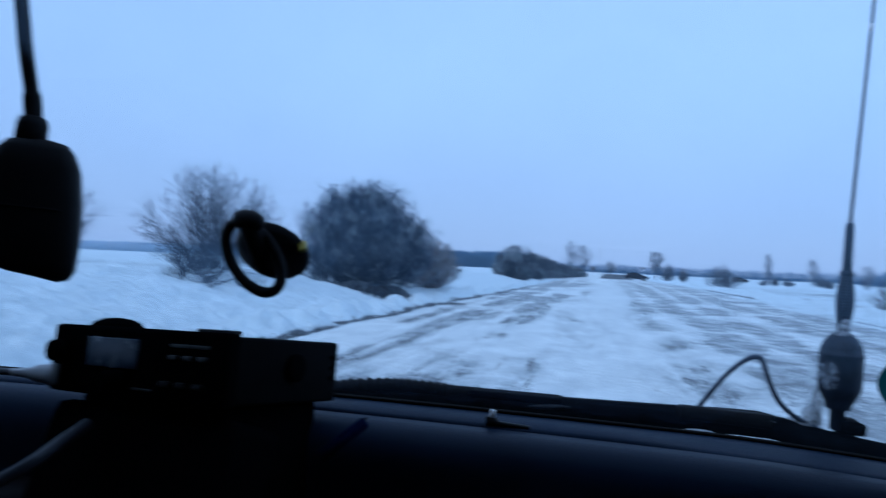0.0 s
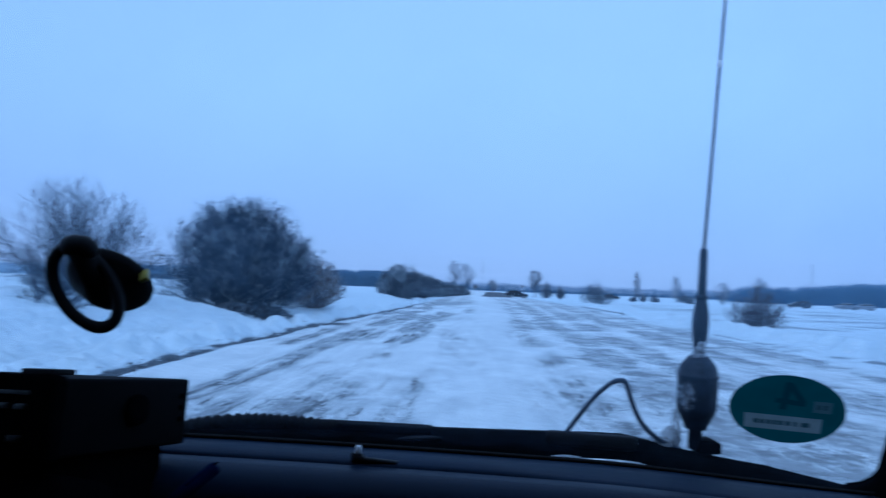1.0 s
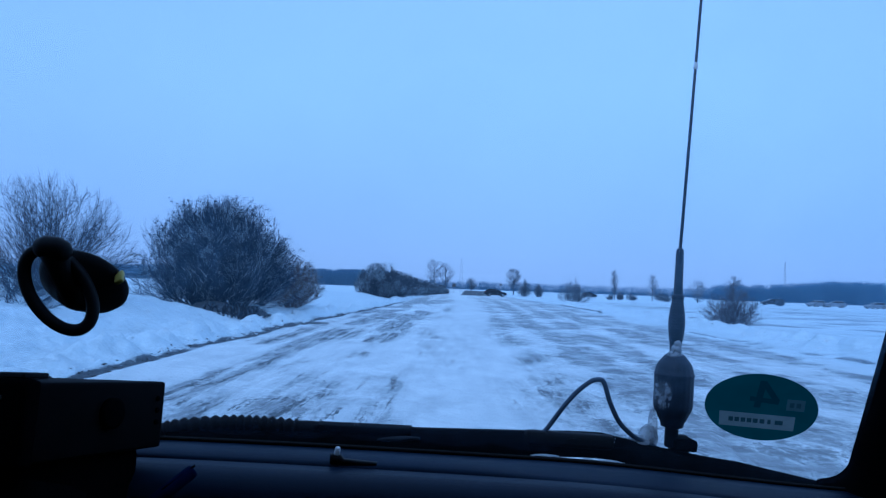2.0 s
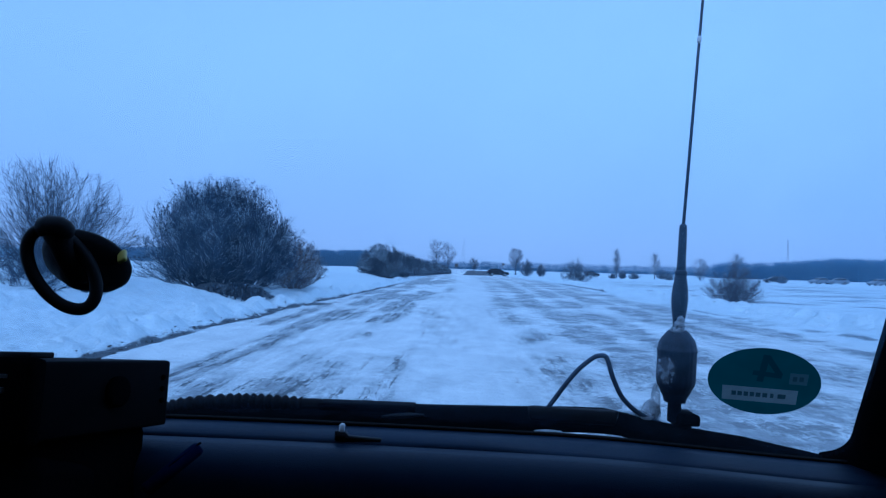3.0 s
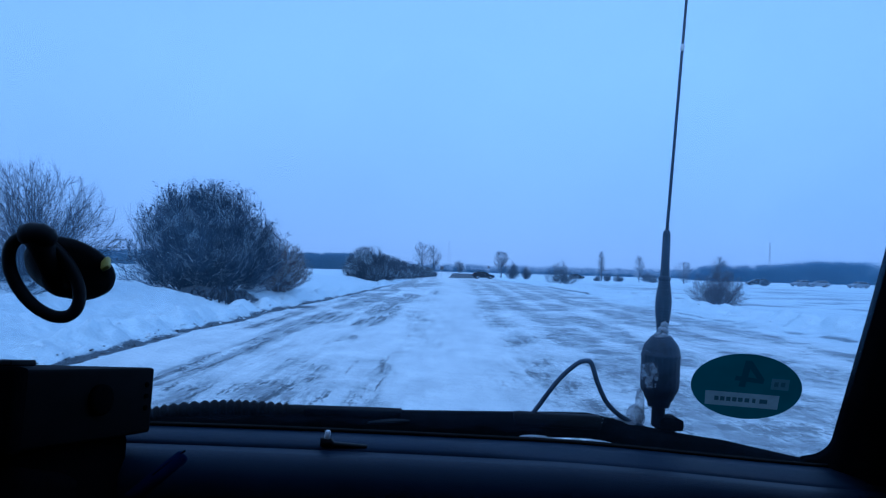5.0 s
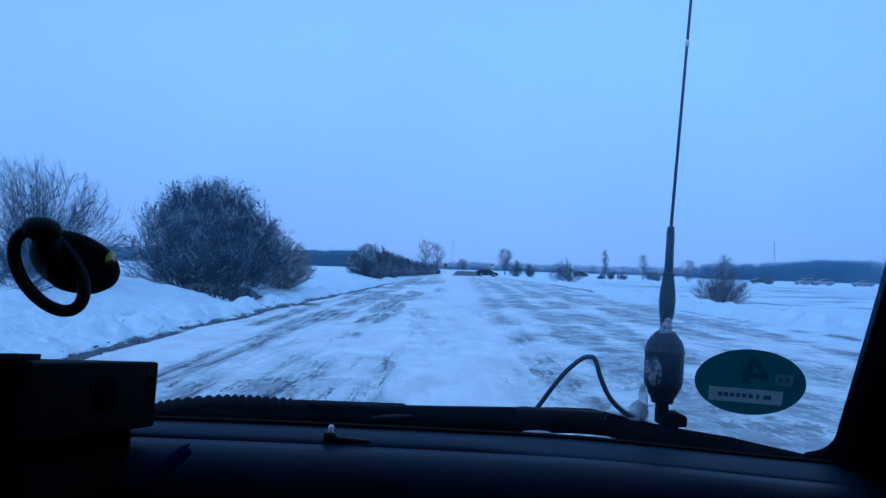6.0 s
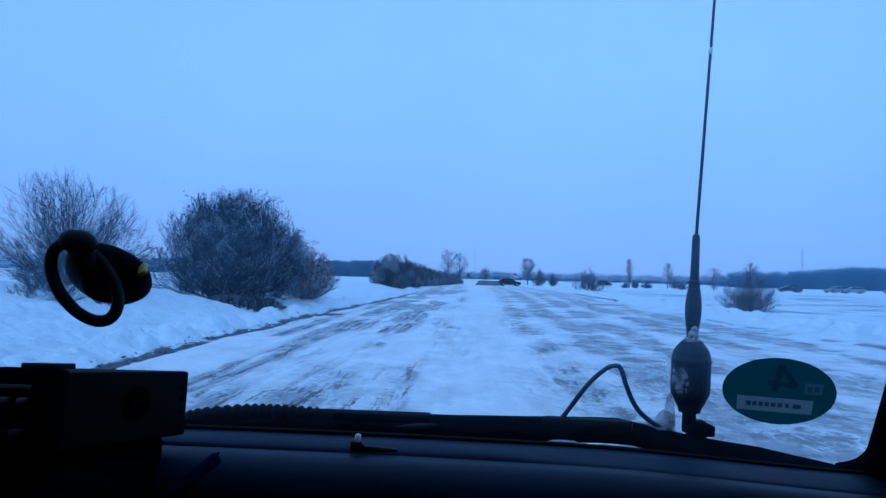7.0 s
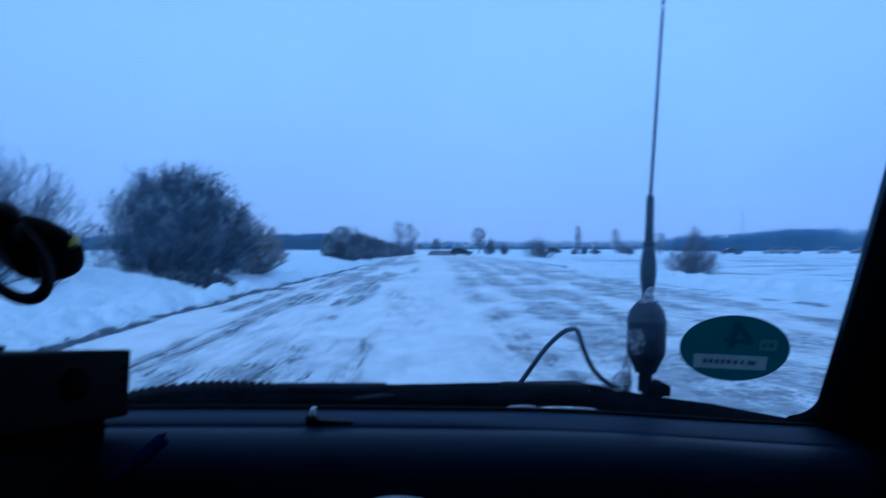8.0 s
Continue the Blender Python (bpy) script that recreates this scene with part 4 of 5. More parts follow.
def gravel_heap(at, lx, ly, h):
    rng = random.Random(81)
    bm = bmesh.new()
    bmesh.ops.create_grid(bm, x_segments=44, y_segments=24, size=1)
    for v in bm.verts:
        r = max(abs(v.co.x) ** 3 + abs(v.co.y) ** 3, 1e-6) ** (1 / 3)
        top = max(0.0, min(1.0, (1 - r) / 0.35))
        v.co.z = h * (top - 0.12) * (1 + 0.1 * rng.uniform(-1, 1)) + 0.06 * rng.uniform(-1, 1)
        v.co.x *= lx
        v.co.y *= ly
    ob = part("gravel_heap", bm, M_GRAVEL)
    ob.location = at
    return tagged(ob, "low grey gravel heap lying on the snow", "heap")


gravel_heap((4.4, 137, 0), 2.9, 2.2, 0.95)


# ---- parked cars ----
def parked_car(name, label, at, heading, paint, length=4.2, height=1.48, group=""):
    e = thing(name, label, "car", at, group)
    e.rotation_euler = (0, 0, radians(heading))
    L, W, H = length / 2, 0.86, height
    low = [(-L, 0.42), (-L * 1.0, 0.75), (-L * 0.93, 0.93), (L * 0.42, 0.95), (L * 0.86, 0.80), (L, 0.62), (L * 0.99, 0.35), (L * 0.9, 0.24), (-L * 0.93, 0.24)]
    bm = bmesh.new()
    rows = []
    for y, k in ((-W, 0.97), (-W * 0.9, 1.0), (W * 0.9, 1.0), (W, 0.97)):
        rows.append([bm.verts.new((x * k, y, 0.55 + (z - 0.55) * (1 if abs(y) < W else 0.93))) for x, z in low])
    for a, b in zip(rows, rows[1:]):
        for k in range(len(low)):
            bm.faces.new((a[k], a[(k + 1) % len(low)], b[(k + 1) % len(low)], b[k]))
    bm.faces.new(rows[0])
    bm.faces.new(rows[-1][::-1])
    part("body", bm, paint, e, smooth=False)
    base = [(-L * 0.94, 0.93), (-L * 0.88, 1.12), (-L * 0.72, H - 0.07), (-L * 0.5, H), (-L * 0.1, H - 0.005), (L * 0.12, H - 0.08), (L * 0.54, 0.94)]
    bm = bmesh.new()
    rows = []
    for s in (-1, 1):
        rows.append([bm.verts.new((x, s * (W * 0.93 if z < 1 else W * 0.72), z)) for x, z in base])
    for k in range(len(base) - 1):
        bm.faces.new((rows[0][k], rows[0][k + 1], rows[1][k + 1], rows[1][k]))
    bm.faces.new(rows[0][::-1])
    bm.faces.new(rows[1])
    bmesh.ops.bevel(bm, geom=bm.edges[:], offset=0.03, segments=2, affect="EDGES")
    part("cabin", bm, paint, e)
    for s in (-1, 1):
        for a, b in (((-L * 0.82, -L * 0.66), (-L * 0.36, -L * 0.36)), ((-L * 0.32, -L * 0.32), (L * 0.42, L * 0.06))):
            y0, y1 = s * (W * 0.925), s * (W * 0.755)
            v = [(a[0], y0, 0.98), (b[0], y0, 0.98), (b[1], y1, H - 0.1), (a[1], y1, H - 0.1)]
            bm = bmesh.new()
            vs = [bm.verts.new(p) for p in v] + [bm.verts.new((p[0], p[1] + s * 0.012, p[2])) for p in v]
            for f in ((0, 1, 2, 3), (7, 6, 5, 4), (0, 4, 5, 1), (1, 5, 6, 2), (2, 6, 7, 3), (3, 7, 4, 0)):
                bm.faces.new([vs[q] for q in f])
            part("side_window", bm, M_CARGLASS, e, smooth=False)
    for x0, z0, x1, z1, nm in ((L * 0.51, 0.96, L * 0.15, H - 0.09, "windscreen"), (-L * 0.88, 1.12, -L * 0.74, H - 0.1, "rear_window")):
        d = 0.015 if x0 > 0 else -0.015
        bm = bmesh.new()
        v = [(x0, -0.7, z0), (x0, 0.7, z0), (x1, 0.58, z1), (x1, -0.58, z1)]
        vs = [bm.verts.new(p) for p in v] + [bm.verts.new((p[0] + d, p[1], p[2] + 0.012)) for p in v]
        for f in ((0, 1, 2, 3), (7, 6, 5, 4), (0, 4, 5, 1), (1, 5, 6, 2), (2, 6, 7, 3), (3, 7, 4, 0)):
            bm.faces.new([vs[q] for q in f])
        part(nm, bm, M_CARGLASS, e, smooth=False)
    for sx in (-0.6, 0.62):
        for s in (-1, 1):
            wheel = part("wheel", lathe_bm([(0.2, -0.09), (0.2, 0.09)], pose(L * sx, s * (W - 0.08), 0.31, 90), 16), M_TRIM, e)
            part("tyre", lathe_bm([(0.22, -0.1), (0.30, -0.1), (0.32, -0.06), (0.32, 0.06), (0.30, 0.1), (0.22, 0.1)], pose(L * sx, s * (W - 0.08), 0.31, 90), 20), M_TYRE, wheel)
            part("rim", lathe_bm([(0.2, -0.012), (0.12, 0.012), (0.03, 0.012)], pose(L * sx, s * (W + 0.02), 0.31, -90 * s), 16), M_STEEL, wheel)
    for s in (-1, 1):
        part("headlight", box_bm((0.12, 0.34, 0.14), pose(L * 0.93, s * 0.62, 0.66), 0.03), M_LAMP, e)
        part("tail_light", box_bm((0.08, 0.16, 0.26), pose(-L * 0.965, s * 0.74, 0.82), 0.02), M_REDLAMP, e)
    return e


parked_car("parked_car", "dark hatchback parked across the far end of the track", (8.1, 131, 0.0), 6, M_CARDARK, 4.1, 1.42)
for k, (cx, cy, hd, pt, lb) in enumerate(((69.0, 151, 175, M_CARDARK, "dark car parked at the edge of the woods"), (79.1, 152, 200, M_CARSILVER, "silver car parked at the edge of the woods"),
                                          (82.5, 151, 170, M_CARSILVER, "silver car parked at the edge of the woods"), (90.0, 149, 190, M_CARSILVER, "pale car parked at the edge of the woods"),
                                          (39.4, 200, 20, M_CARDARK, "dark car parked behind a field shrub"), (98.0, 150, 178, M_CARGREY, "grey car parked at the edge of the woods"))):
    parked_car("parked_car", lb, (cx, cy, 0.0), hd, pt, 4.3, 1.45, "cars parked by the woods")


# ---- loose clods and lumps along the ploughed edges ----
def clods(name, label, mat, places, seed):
    rng = random.Random(seed)
    bm = bmesh.new()
    bmesh.ops.create_icosphere(bm, subdivisions=1, radius=1)
    bv, bf = [v.co.copy() for v in bm.verts], [[v.index for v in f.verts] for f in bm.faces]
    bm.free()
    V, F = [], []
    for x, y, s in places:
        z = gz(x, y)
        o = len(V)
        sc = Vector((s * rng.uniform(0.7, 1.4), s * rng.uniform(0.7, 1.4), s * rng.uniform(0.4, 0.9)))
        for c in bv:
            k = 1 + rng.uniform(-0.28, 0.28)
            V.append(Vector((x + c.x * sc.x * k, y + c.y * sc.y * k, z - s * 0.12 + c.z * sc.z * k)))
        F.extend([o + q for q in f] for f in bf)
    return tagged(mesh_ob(name, V, F, mat), label, "clods", kind="stuff")


crng = random.Random(5)
edge_places = []
for _ in range(600):
    y = 7 + 33 * crng.random() ** 1.5
    edge_places.append((float(left_edge(np.array(y))) - abs(crng.gauss(0.1, 0.28)), y, 0.010 + 0.045 * crng.random() ** 3))
for _ in range(80):
    y = 11 + 45 * crng.random() ** 1.4
    edge_places.append((float(right_edge(np.array(y))) + abs(crng.gauss(0.3, 0.5)), y, crng.uniform(0.025, 0.08)))
clods("snow_lumps", "crumbled snow lumps along the ploughed edges", M_SNOW, edge_places, 6)
dirt_places = []
for _ in range(950):
    y = 7 + 40 * crng.random() ** 1.4
    dirt_places.append((float(left_edge(np.array(y))) + crng.gauss(0.0, 0.11), y, 0.006 + 0.024 * crng.random() ** 2))
for _ in range(150):
    dirt_places.append((-5.2 - 4.5 * crng.random() ** 1.6, crng.uniform(7, 30), 0.006 + 0.014 * crng.random() ** 2))
clods("soil_clods", "dark frozen soil clods along the track's edge", M_SOIL, dirt_places, 7)


grit_places = []
for _ in range(900):
    y = 5 + 13 * crng.random() ** 1.3
    grit_places.append((crng.uniform(-4.9, 7.5), y, crng.uniform(0.003, 0.010)))
clods("road_grit", "dark grit scattered over the trodden snow", M_SOIL, grit_places, 8)


# ---- the car in which the camera is ----
BASE_Z = 1.222          # foot of the windscreen
RAKE = 0.966            # rise of the glass per metre towards the seats


def foot_y(x):
    return 0.57 - 0.14 * (x + 0.3) ** 2


def on_glass(x, z, off=0.0):
    """A point on the inner face of the windscreen; off: metres into the cabin."""
    y = foot_y(x) - (z - BASE_Z) / RAKE
    return Vector((x, y - off * 0.695, z - off * 0.719))


def pillar_x(z):
    return 0.2956 - 0.33 * (z - BASE_Z) - 0.08 * (z - BASE_Z) ** 2


def strip(name, label, category, sections, mat, parent=None, closed=True, kind=""):
    """Skin a row of equal cross-sections (lists of points)."""
    n = len(sections[0])
    V = [p for s in sections for p in s]
    F = []
    for a in range(len(sections) - 1):
        for k in range(n if closed else n - 1):
            F.append((a * n + k, a * n + (k + 1) % n, (a + 1) * n + (k + 1) % n, (a + 1) * n + k))
    if closed:
        F.append(tuple(range(n))[::-1])
        F.append(tuple((len(sections) - 1) * n + k for k in range(n)))
    me = bpy.data.meshes.new(name)
    me.from_pydata([tuple(v) for v in V], [], F)
    bm = bmesh.new()
    bm.from_mesh(me)
    ob = part(name, bm, mat, parent)
    if label:
        tagged(ob, label, category, kind=kind)
    return ob


XS = [-1.14 + 1.6 * k / 80 for k in range(81)]


def foot_drop(x):
    """The shelf falls a little towards the right pillar."""
    t = min(1.0, max(0.0, (x - 0.08) / 0.22))
    return 0.0065 * t * t * (3 - 2 * t)


# windscreen pane
secs = []
for x in [-1.12 + 1.46 * k / 24 for k in range(25)]:
    zt = 1.555
    a, b = on_glass(x, BASE_Z - 0.011, -0.001), on_glass(x, zt, -0.001)
    out = Vector((0, 0.695, 0.719)) * 0.005
    secs.append([a, b, b + out, a + out])
pane = strip("window_1", "raked clear windscreen of the car", "window", secs, M_GLASS, kind="structure")
pane.visible_shadow = False

# dashboard: shelf, seam and rounded pad
dash = thing("dashboard", "dark vinyl dashboard with a long seam under the windscreen", "dashboard", (0, 0, 0))
shelf, pad = [], []
for x in XS:
    yb = foot_y(x)
    edge = foot_drop(x)
    # the seam closes towards the passenger's end
    u = min(1.0, max(0.0, (x - 0.02) / 0.09))
    u = u * u * (3 - 2 * u)
    shelf.append([Vector((x, yb + 0.002, 1.2212 - edge)), Vector((x, yb - 0.02, 1.2212 - edge)), Vector((x, yb - 0.0455, 1.2212 - 0.0010 * u - edge)), Vector((x, yb - 0.0478 - 0.0085 * u, 1.2192 - 0.0017 * u - edge)), Vector((x, yb - 0.0478, 1.19)), Vector((x, yb + 0.004, 1.19))])
    prof = [(0.0495, 1.190), (0.0495, 1.2165), (0.0520, 1.2192), (0.0635, 1.2183), (0.0715, 1.2162), (0.0775, 1.2125), (0.0815, 1.2070), (0.0838, 1.200), (0.0842, 1.192), (0.0832, 1.182), (0.0800, 1.16), (0.074, 1.10),
            (0.066, 0.98), (0.06, 0.86), (0.055, 0.72), (0.05, 0.72)]
    pad.append([Vector((x, yb - d, z - edge)) for d, z in prof])
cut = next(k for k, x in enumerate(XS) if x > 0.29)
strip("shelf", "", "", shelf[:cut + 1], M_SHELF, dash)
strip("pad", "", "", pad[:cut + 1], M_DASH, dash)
# right end of the same dashboard in near-black: shade by the pillar, painted
strip("shaded_corner_pad", "", "", pad[cut:], M_BLACK, dash)
strip("shaded_corner_shelf", "", "", shelf[cut:], M_BLACK, dash)

# black ceramic edge and rubber seal at the foot of the glass
seal = []
for x in XS:
    if x > 0.335:
        break
    lift = 0.0020 + 0.0010 * math.exp(-((x + 0.15) / 0.25) ** 2)
    drop = Vector((0, 0, -foot_drop(x)))
    a = on_glass(x, BASE_Z - 0.001, 0.0005) + drop
    b = on_glass(x, BASE_Z + lift, 0.0005) + drop
    seal.append([a, b, on_glass(x, BASE_Z + lift, 0.0025) + drop, on_glass(x, BASE_Z - 0.0005, 0.003) + drop])
strip("windscreen_seal", "black rubber seal along the foot of the windscreen", "seal", seal, M_RUBBER, kind="structure")

# right pillar with its rounded lower corner, and the left one mirrored about the cabin
for side, nm in ((1, "pillar_right"), (-1, "pillar_left")):
    secs = []
    for k in range(44):
        t = k / 43
        z = 1.2105 + (1.57 - 1.2105) * t ** 2.4
        r = 0.018
        curl = 0.0
        if z < BASE_Z - 0.007 + r:
            u = 1 - max(0, (z - BASE_Z + 0.007)) / r
            curl = r * (1 - math.sqrt(max(0, 1 - min(1, u) ** 2)))
        x = pillar_x(z) - curl
        xin = x if side > 0 else -0.84 - x
        s = side
        g = on_glass(xin, z, 0.0)
        secs.append([g + Vector((0, 0.004, 0.004)), g + Vector((s * 0.001, -0.010, -0.010)), g + Vector((s * 0.010, -0.024, -0.020)), g + Vector((s * 0.032, -0.052, -0.030)),
                     g + Vector((s * 0.075, -0.085, -0.03)), g + Vector((s * 0.14, -0.08, -0.02)), g + Vector((s * 0.14, 0.02, 0.01))])
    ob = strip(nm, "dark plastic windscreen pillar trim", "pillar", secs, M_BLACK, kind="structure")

# roof, doors and rear wall close the cabin; bonnet and scuttle in front
# unseen, and set low so that less sky reaches the dashboard
roof = part("ceiling", box_bm((1.72, 2.76, 0.06), pose(-0.4, -1.14, 1.582), 0.02), M_HEAD)
tagged(roof, "dark cloth headliner of the car", "ceiling", kind="structure")
for x, nm in ((0.47, "wall_right"), (-1.27, "wall_left")):
    tagged(part(nm, box_bm((0.08, 3.1, 0.82), pose(x, -0.98, 0.84), 0.02), M_TRIM), "dark lower door panel", "door panel", kind="structure")
    y0, y1 = (-2.5, 0.30) if x > 0 else (-2.5, -0.72)
    # unseen upper panels added where side windows would be, to darken the cabin
    tagged(part(nm, box_bm((0.08, y1 - y0, 0.40), pose(x, (y0 + y1) / 2, 1.40), 0.02), M_TRIM), "unseen dark panel in place of side windows, blocks daylight", "side panel", kind="structure")
side_pane = part("window_2", box_bm((0.004, 0.94, 0.33), pose(-1.27, -0.24, 1.405)), M_GLASS)
tagged(side_pane, "clear side window of the driver's door", "window", kind="structure")
side_pane.visible_shadow = False
tagged(part("wall_rear", box_bm((1.8, 0.08, 1.2), pose(-0.4, -2.5, 1.0), 0.02), M_TRIM), "dark rear wall of the cabin", "wall", kind="structure")
tagged(part("floor", box_bm((1.8, 3.3, 0.06), pose(-0.4, -0.98, 0.42), 0.02), M_TRIM), "dark floor of the car", "floor", kind="structure")
scuttle = []
hood = []
for x in XS:
    yb = foot_y(x)
    scuttle.append([Vector((x, yb + 0.018, 1.204)), Vector((x, yb + 0.05, 1.192)), Vector((x, yb + 0.12, 1.165)), Vector((x, yb + 0.12, 1.15)), Vector((x, yb + 0.018, 1.18))])
    c = 0.05 * ((x + 0.4) / 0.8) ** 2
    hood.append([Vector((x, yb + 0.124, 1.172 - c)), Vector((x, yb + 0.4, 1.10 - c)), Vector((x, yb + 0.8, 1.01 - c)), Vector((x, yb + 1.1, 0.90 - c)), Vector((x, yb + 1.18, 0.72)),
                 Vector((x, yb + 1.18, 0.45)), Vector((x, yb + 0.124, 0.45))])
strip("scuttle_panel", "black scuttle panel below the windscreen", "panel", scuttle, M_RUBBER, kind="structure")
strip("bonnet", "dark sloping bonnet of the car", "bonnet", hood, M_CARDARK, kind="structure")

# wheels that carry the car
for wx in (-1.13, 0.33):
    for wy in (1.02, -1.75):
        wheel = thing("car_wheel", "black road wheel under the parked car", "wheel", (wx, wy, gz(wx, wy) - 0.01), "wheels of the car")
        part("tyre", lathe_bm([(0.20, -0.09), (0.29, -0.10), (0.315, -0.07), (0.32, 0.0), (0.315, 0.07), (0.29, 0.10), (0.20, 0.09)], pose(0, 0, 0.32, 0, 90), 28), M_TYRE, wheel)
        part("rim", lathe_bm([(0.03, -0.06), (0.12, -0.055), (0.205, -0.085), (0.205, 0.085), (0.12, 0.055), (0.03, 0.06)], pose(0, 0, 0.32, 0, 90), 24), M_STEEL, wheel)

# wiper lying along the foot of the glass, with a ribbed hose over its end
wiper = thing("windscreen_wiper", "black windscreen wiper resting with crusted snow on it", "wiper")
line = spline([(-0.30, 0.606, 1.213), (-0.235, 0.606, 1.2165), (-0.11, 0.606, 1.2215), (-0.029, 0.606, 1.2208), (0.067, 0.605, 1.2222), (0.12, 0.604, 1.2232), (0.149, 0.603, 1.2203),
               (0.195, 0.601, 1.2112), (0.243, 0.599, 1.2048), (0.318, 0.594, 1.1972)], 60)
arm = []
for k, p in enumerate(line):
    t = k / 60
    w = 0.012 * (1 - 0.72 * t ** 3)
    hgt = 0.0095 if t < 0.9 else 0.0095 - 0.06 * (t - 0.9)
    lump = 0.0008 * (noise.noise(p * 90) if 0.55 < t < 0.8 else 0)
    arm.append([p + Vector((0, -w, -hgt)), p + Vector((0, -w, hgt * 0.4)), p + Vector((0, -w * 0.4, hgt + lump)), p + Vector((0, w * 0.4, hgt + lump)), p + Vector((0, w, hgt * 0.4)), p + Vector((0, w, -hgt))])
strip("arm", "", "", arm, M_DUSTY, wiper)
cover = []
for k in range(13):
    x = -0.112 + 0.082 * k / 12
    z = 1.2318 - 0.0006 * k / 12
    cover.append([Vector((x, 0.594, z - 0.006)), Vector((x, 0.594, z - 0.001)), Vector((x, 0.597, z)), Vector((x, 0.613, z)), Vector((x, 0.616, z - 0.003)), Vector((x, 0.616, z - 0.006))])
strip("arm_cover", "", "", cover, M_DUSTY, wiper)
blade = []
for k in range(41):
    x = -0.45 + 0.74 * k / 40
    y = foot_y(x) + 0.016
    z = 1.2100 - foot_drop(x)
    blade.append([Vector((x, y - 0.004, z - 0.006)), Vector((x, y - 0.004, z + 0.007)), Vector((x, y, z + 0.010)), Vector((x, y + 0.006, z + 0.007)), Vector((x, y + 0.006, z - 0.006))])
strip("blade", "", "", blade, M_BLACK, wiper)
# thin grey sliver added as a painted reflection on the arm
part("arm_glint", tube_bm([(-0.058, 0.5932, 1.2220), (-0.048, 0.5932, 1.2228), (-0.034, 0.5932, 1.2238), (-0.022, 0.5932, 1.2244)], [0.0006, 0.0020, 0.0024, 0.0008], 10), M_GLINT, wiper)
part("joint_cap", box_bm((0.075, 0.014, 0.012), pose(0.104, 0.598, 1.2272, 0, 1, -3), 0.004), M_RUBBER, wiper)

hose = thing("corrugated_hose", "black ribbed cable hose lying at the foot of the windscreen", "hose")
hl = spline([(-0.255, 0.597, 1.2185), (-0.228, 0.598, 1.2255), (-0.19, 0.6, 1.2295), (-0.16, 0.6, 1.2300), (-0.128, 0.6, 1.2285)], 170)
rad = [0.0050 + 0.0021 * abs(math.cos(math.pi * (k / 170 * 18))) ** 1.3 for k in range(171)]
part("ribs", tube_bm(hl, rad, 12), M_RUBBER, hose)
part("sleeve", tube_bm([(-0.131, 0.6, 1.2287), (-0.118, 0.6, 1.2292), (-0.109, 0.6, 1.2290)], [0.0052, 0.0052, 0.0050], 12), M_RUBBER, hose)
part("cable", tube_bm(spline([(-0.235, 0.592, 1.218), (-0.20, 0.590, 1.2195), (-0.165, 0.590, 1.215)], 14), 0.004, 8), M_BLACK, hose)

# snow caught round the wiper and the aerial's foot
def snow_patch(places, seed, name, label, mat):
    rng = random.Random(seed)
    bm = bmesh.new()
    for x, y, z, sx, sy, sz in places:
        r = bmesh.ops.create_icosphere(bm, subdivisions=3 if sx > 0.003 else 1, radius=1)
        for v in r["verts"]:
            k = 1 + 0.16 * noise.noise(v.co * 1.6 + Vector((x * 90, y * 90, seed))) + 0.07 * noise.noise(v.co * 6.0 + Vector((x * 50, seed, z * 70)))
            v.co = Vector((x + v.co.x * sx * k, y + v.co.y * sy * k, z + v.co.z * sz * k))
    return tagged(part(name, bm, mat), label, "snow", kind="stuff")


snow_patch([(0.1775, 0.608, 1.2380, 0.0042, 0.004, 0.0170), (0.1735, 0.607, 1.2300, 0.0085, 0.006, 0.0110), (0.166, 0.606, 1.2255, 0.014, 0.008, 0.0065), (0.152, 0.605, 1.2242, 0.015, 0.007, 0.0038)], 1,
           "clinging_snow", "wet snow clinging round the aerial's foot", M_SLUSH)
snow_patch([(0.081, 0.578, 1.2168, 0.012, 0.003, 0.0024), (0.096, 0.577, 1.2157, 0.007, 0.003, 0.0015), (0.116, 0.576, 1.2152, 0.007, 0.003, 0.0020), (0.131, 0.575, 1.2147, 0.012, 0.003, 0.0025)], 2,
           "wiper_snow", "thin snow caught below the wiper", M_WETSNOW)
snow_patch([(0.1930, 0.600, 1.3012, 0.0066, 0.0060, 0.0040), (0.1942, 0.600, 1.3058, 0.0046, 0.0050, 0.0050), (0.1950, 0.600, 1.3110, 0.0034, 0.0044, 0.0042)], 3,
           "aerial_snow", "wet snow stuck to the aerial's base", M_SLUSH)

wrng = random.Random(17)
crumbs = []
for _ in range(34):
    p = line[wrng.randrange(4, 46)]
    s = wrng.uniform(0.0002, 0.0006)
    crumbs.append((p.x + wrng.uniform(-0.004, 0.004), p.y + wrng.uniform(-0.011, -0.002), p.z + wrng.uniform(0.004, 0.0095), s * 1.6, s, s * 0.8))
snow_patch(crumbs, 4, "snow_crumbs", "fine snow crumbs sprinkled on the wiper", M_WETSNOW)

# aerial on the scuttle
aerial = thing("whip_aerial", "black mobile radio whip aerial with snow on its base", "antenna")
AX = Vector((0.0305, 0.0, 1.0)).normalized()
A0 = Vector((0.1925, 0.603, 1.2405))
am = axis_pose(A0, AX)
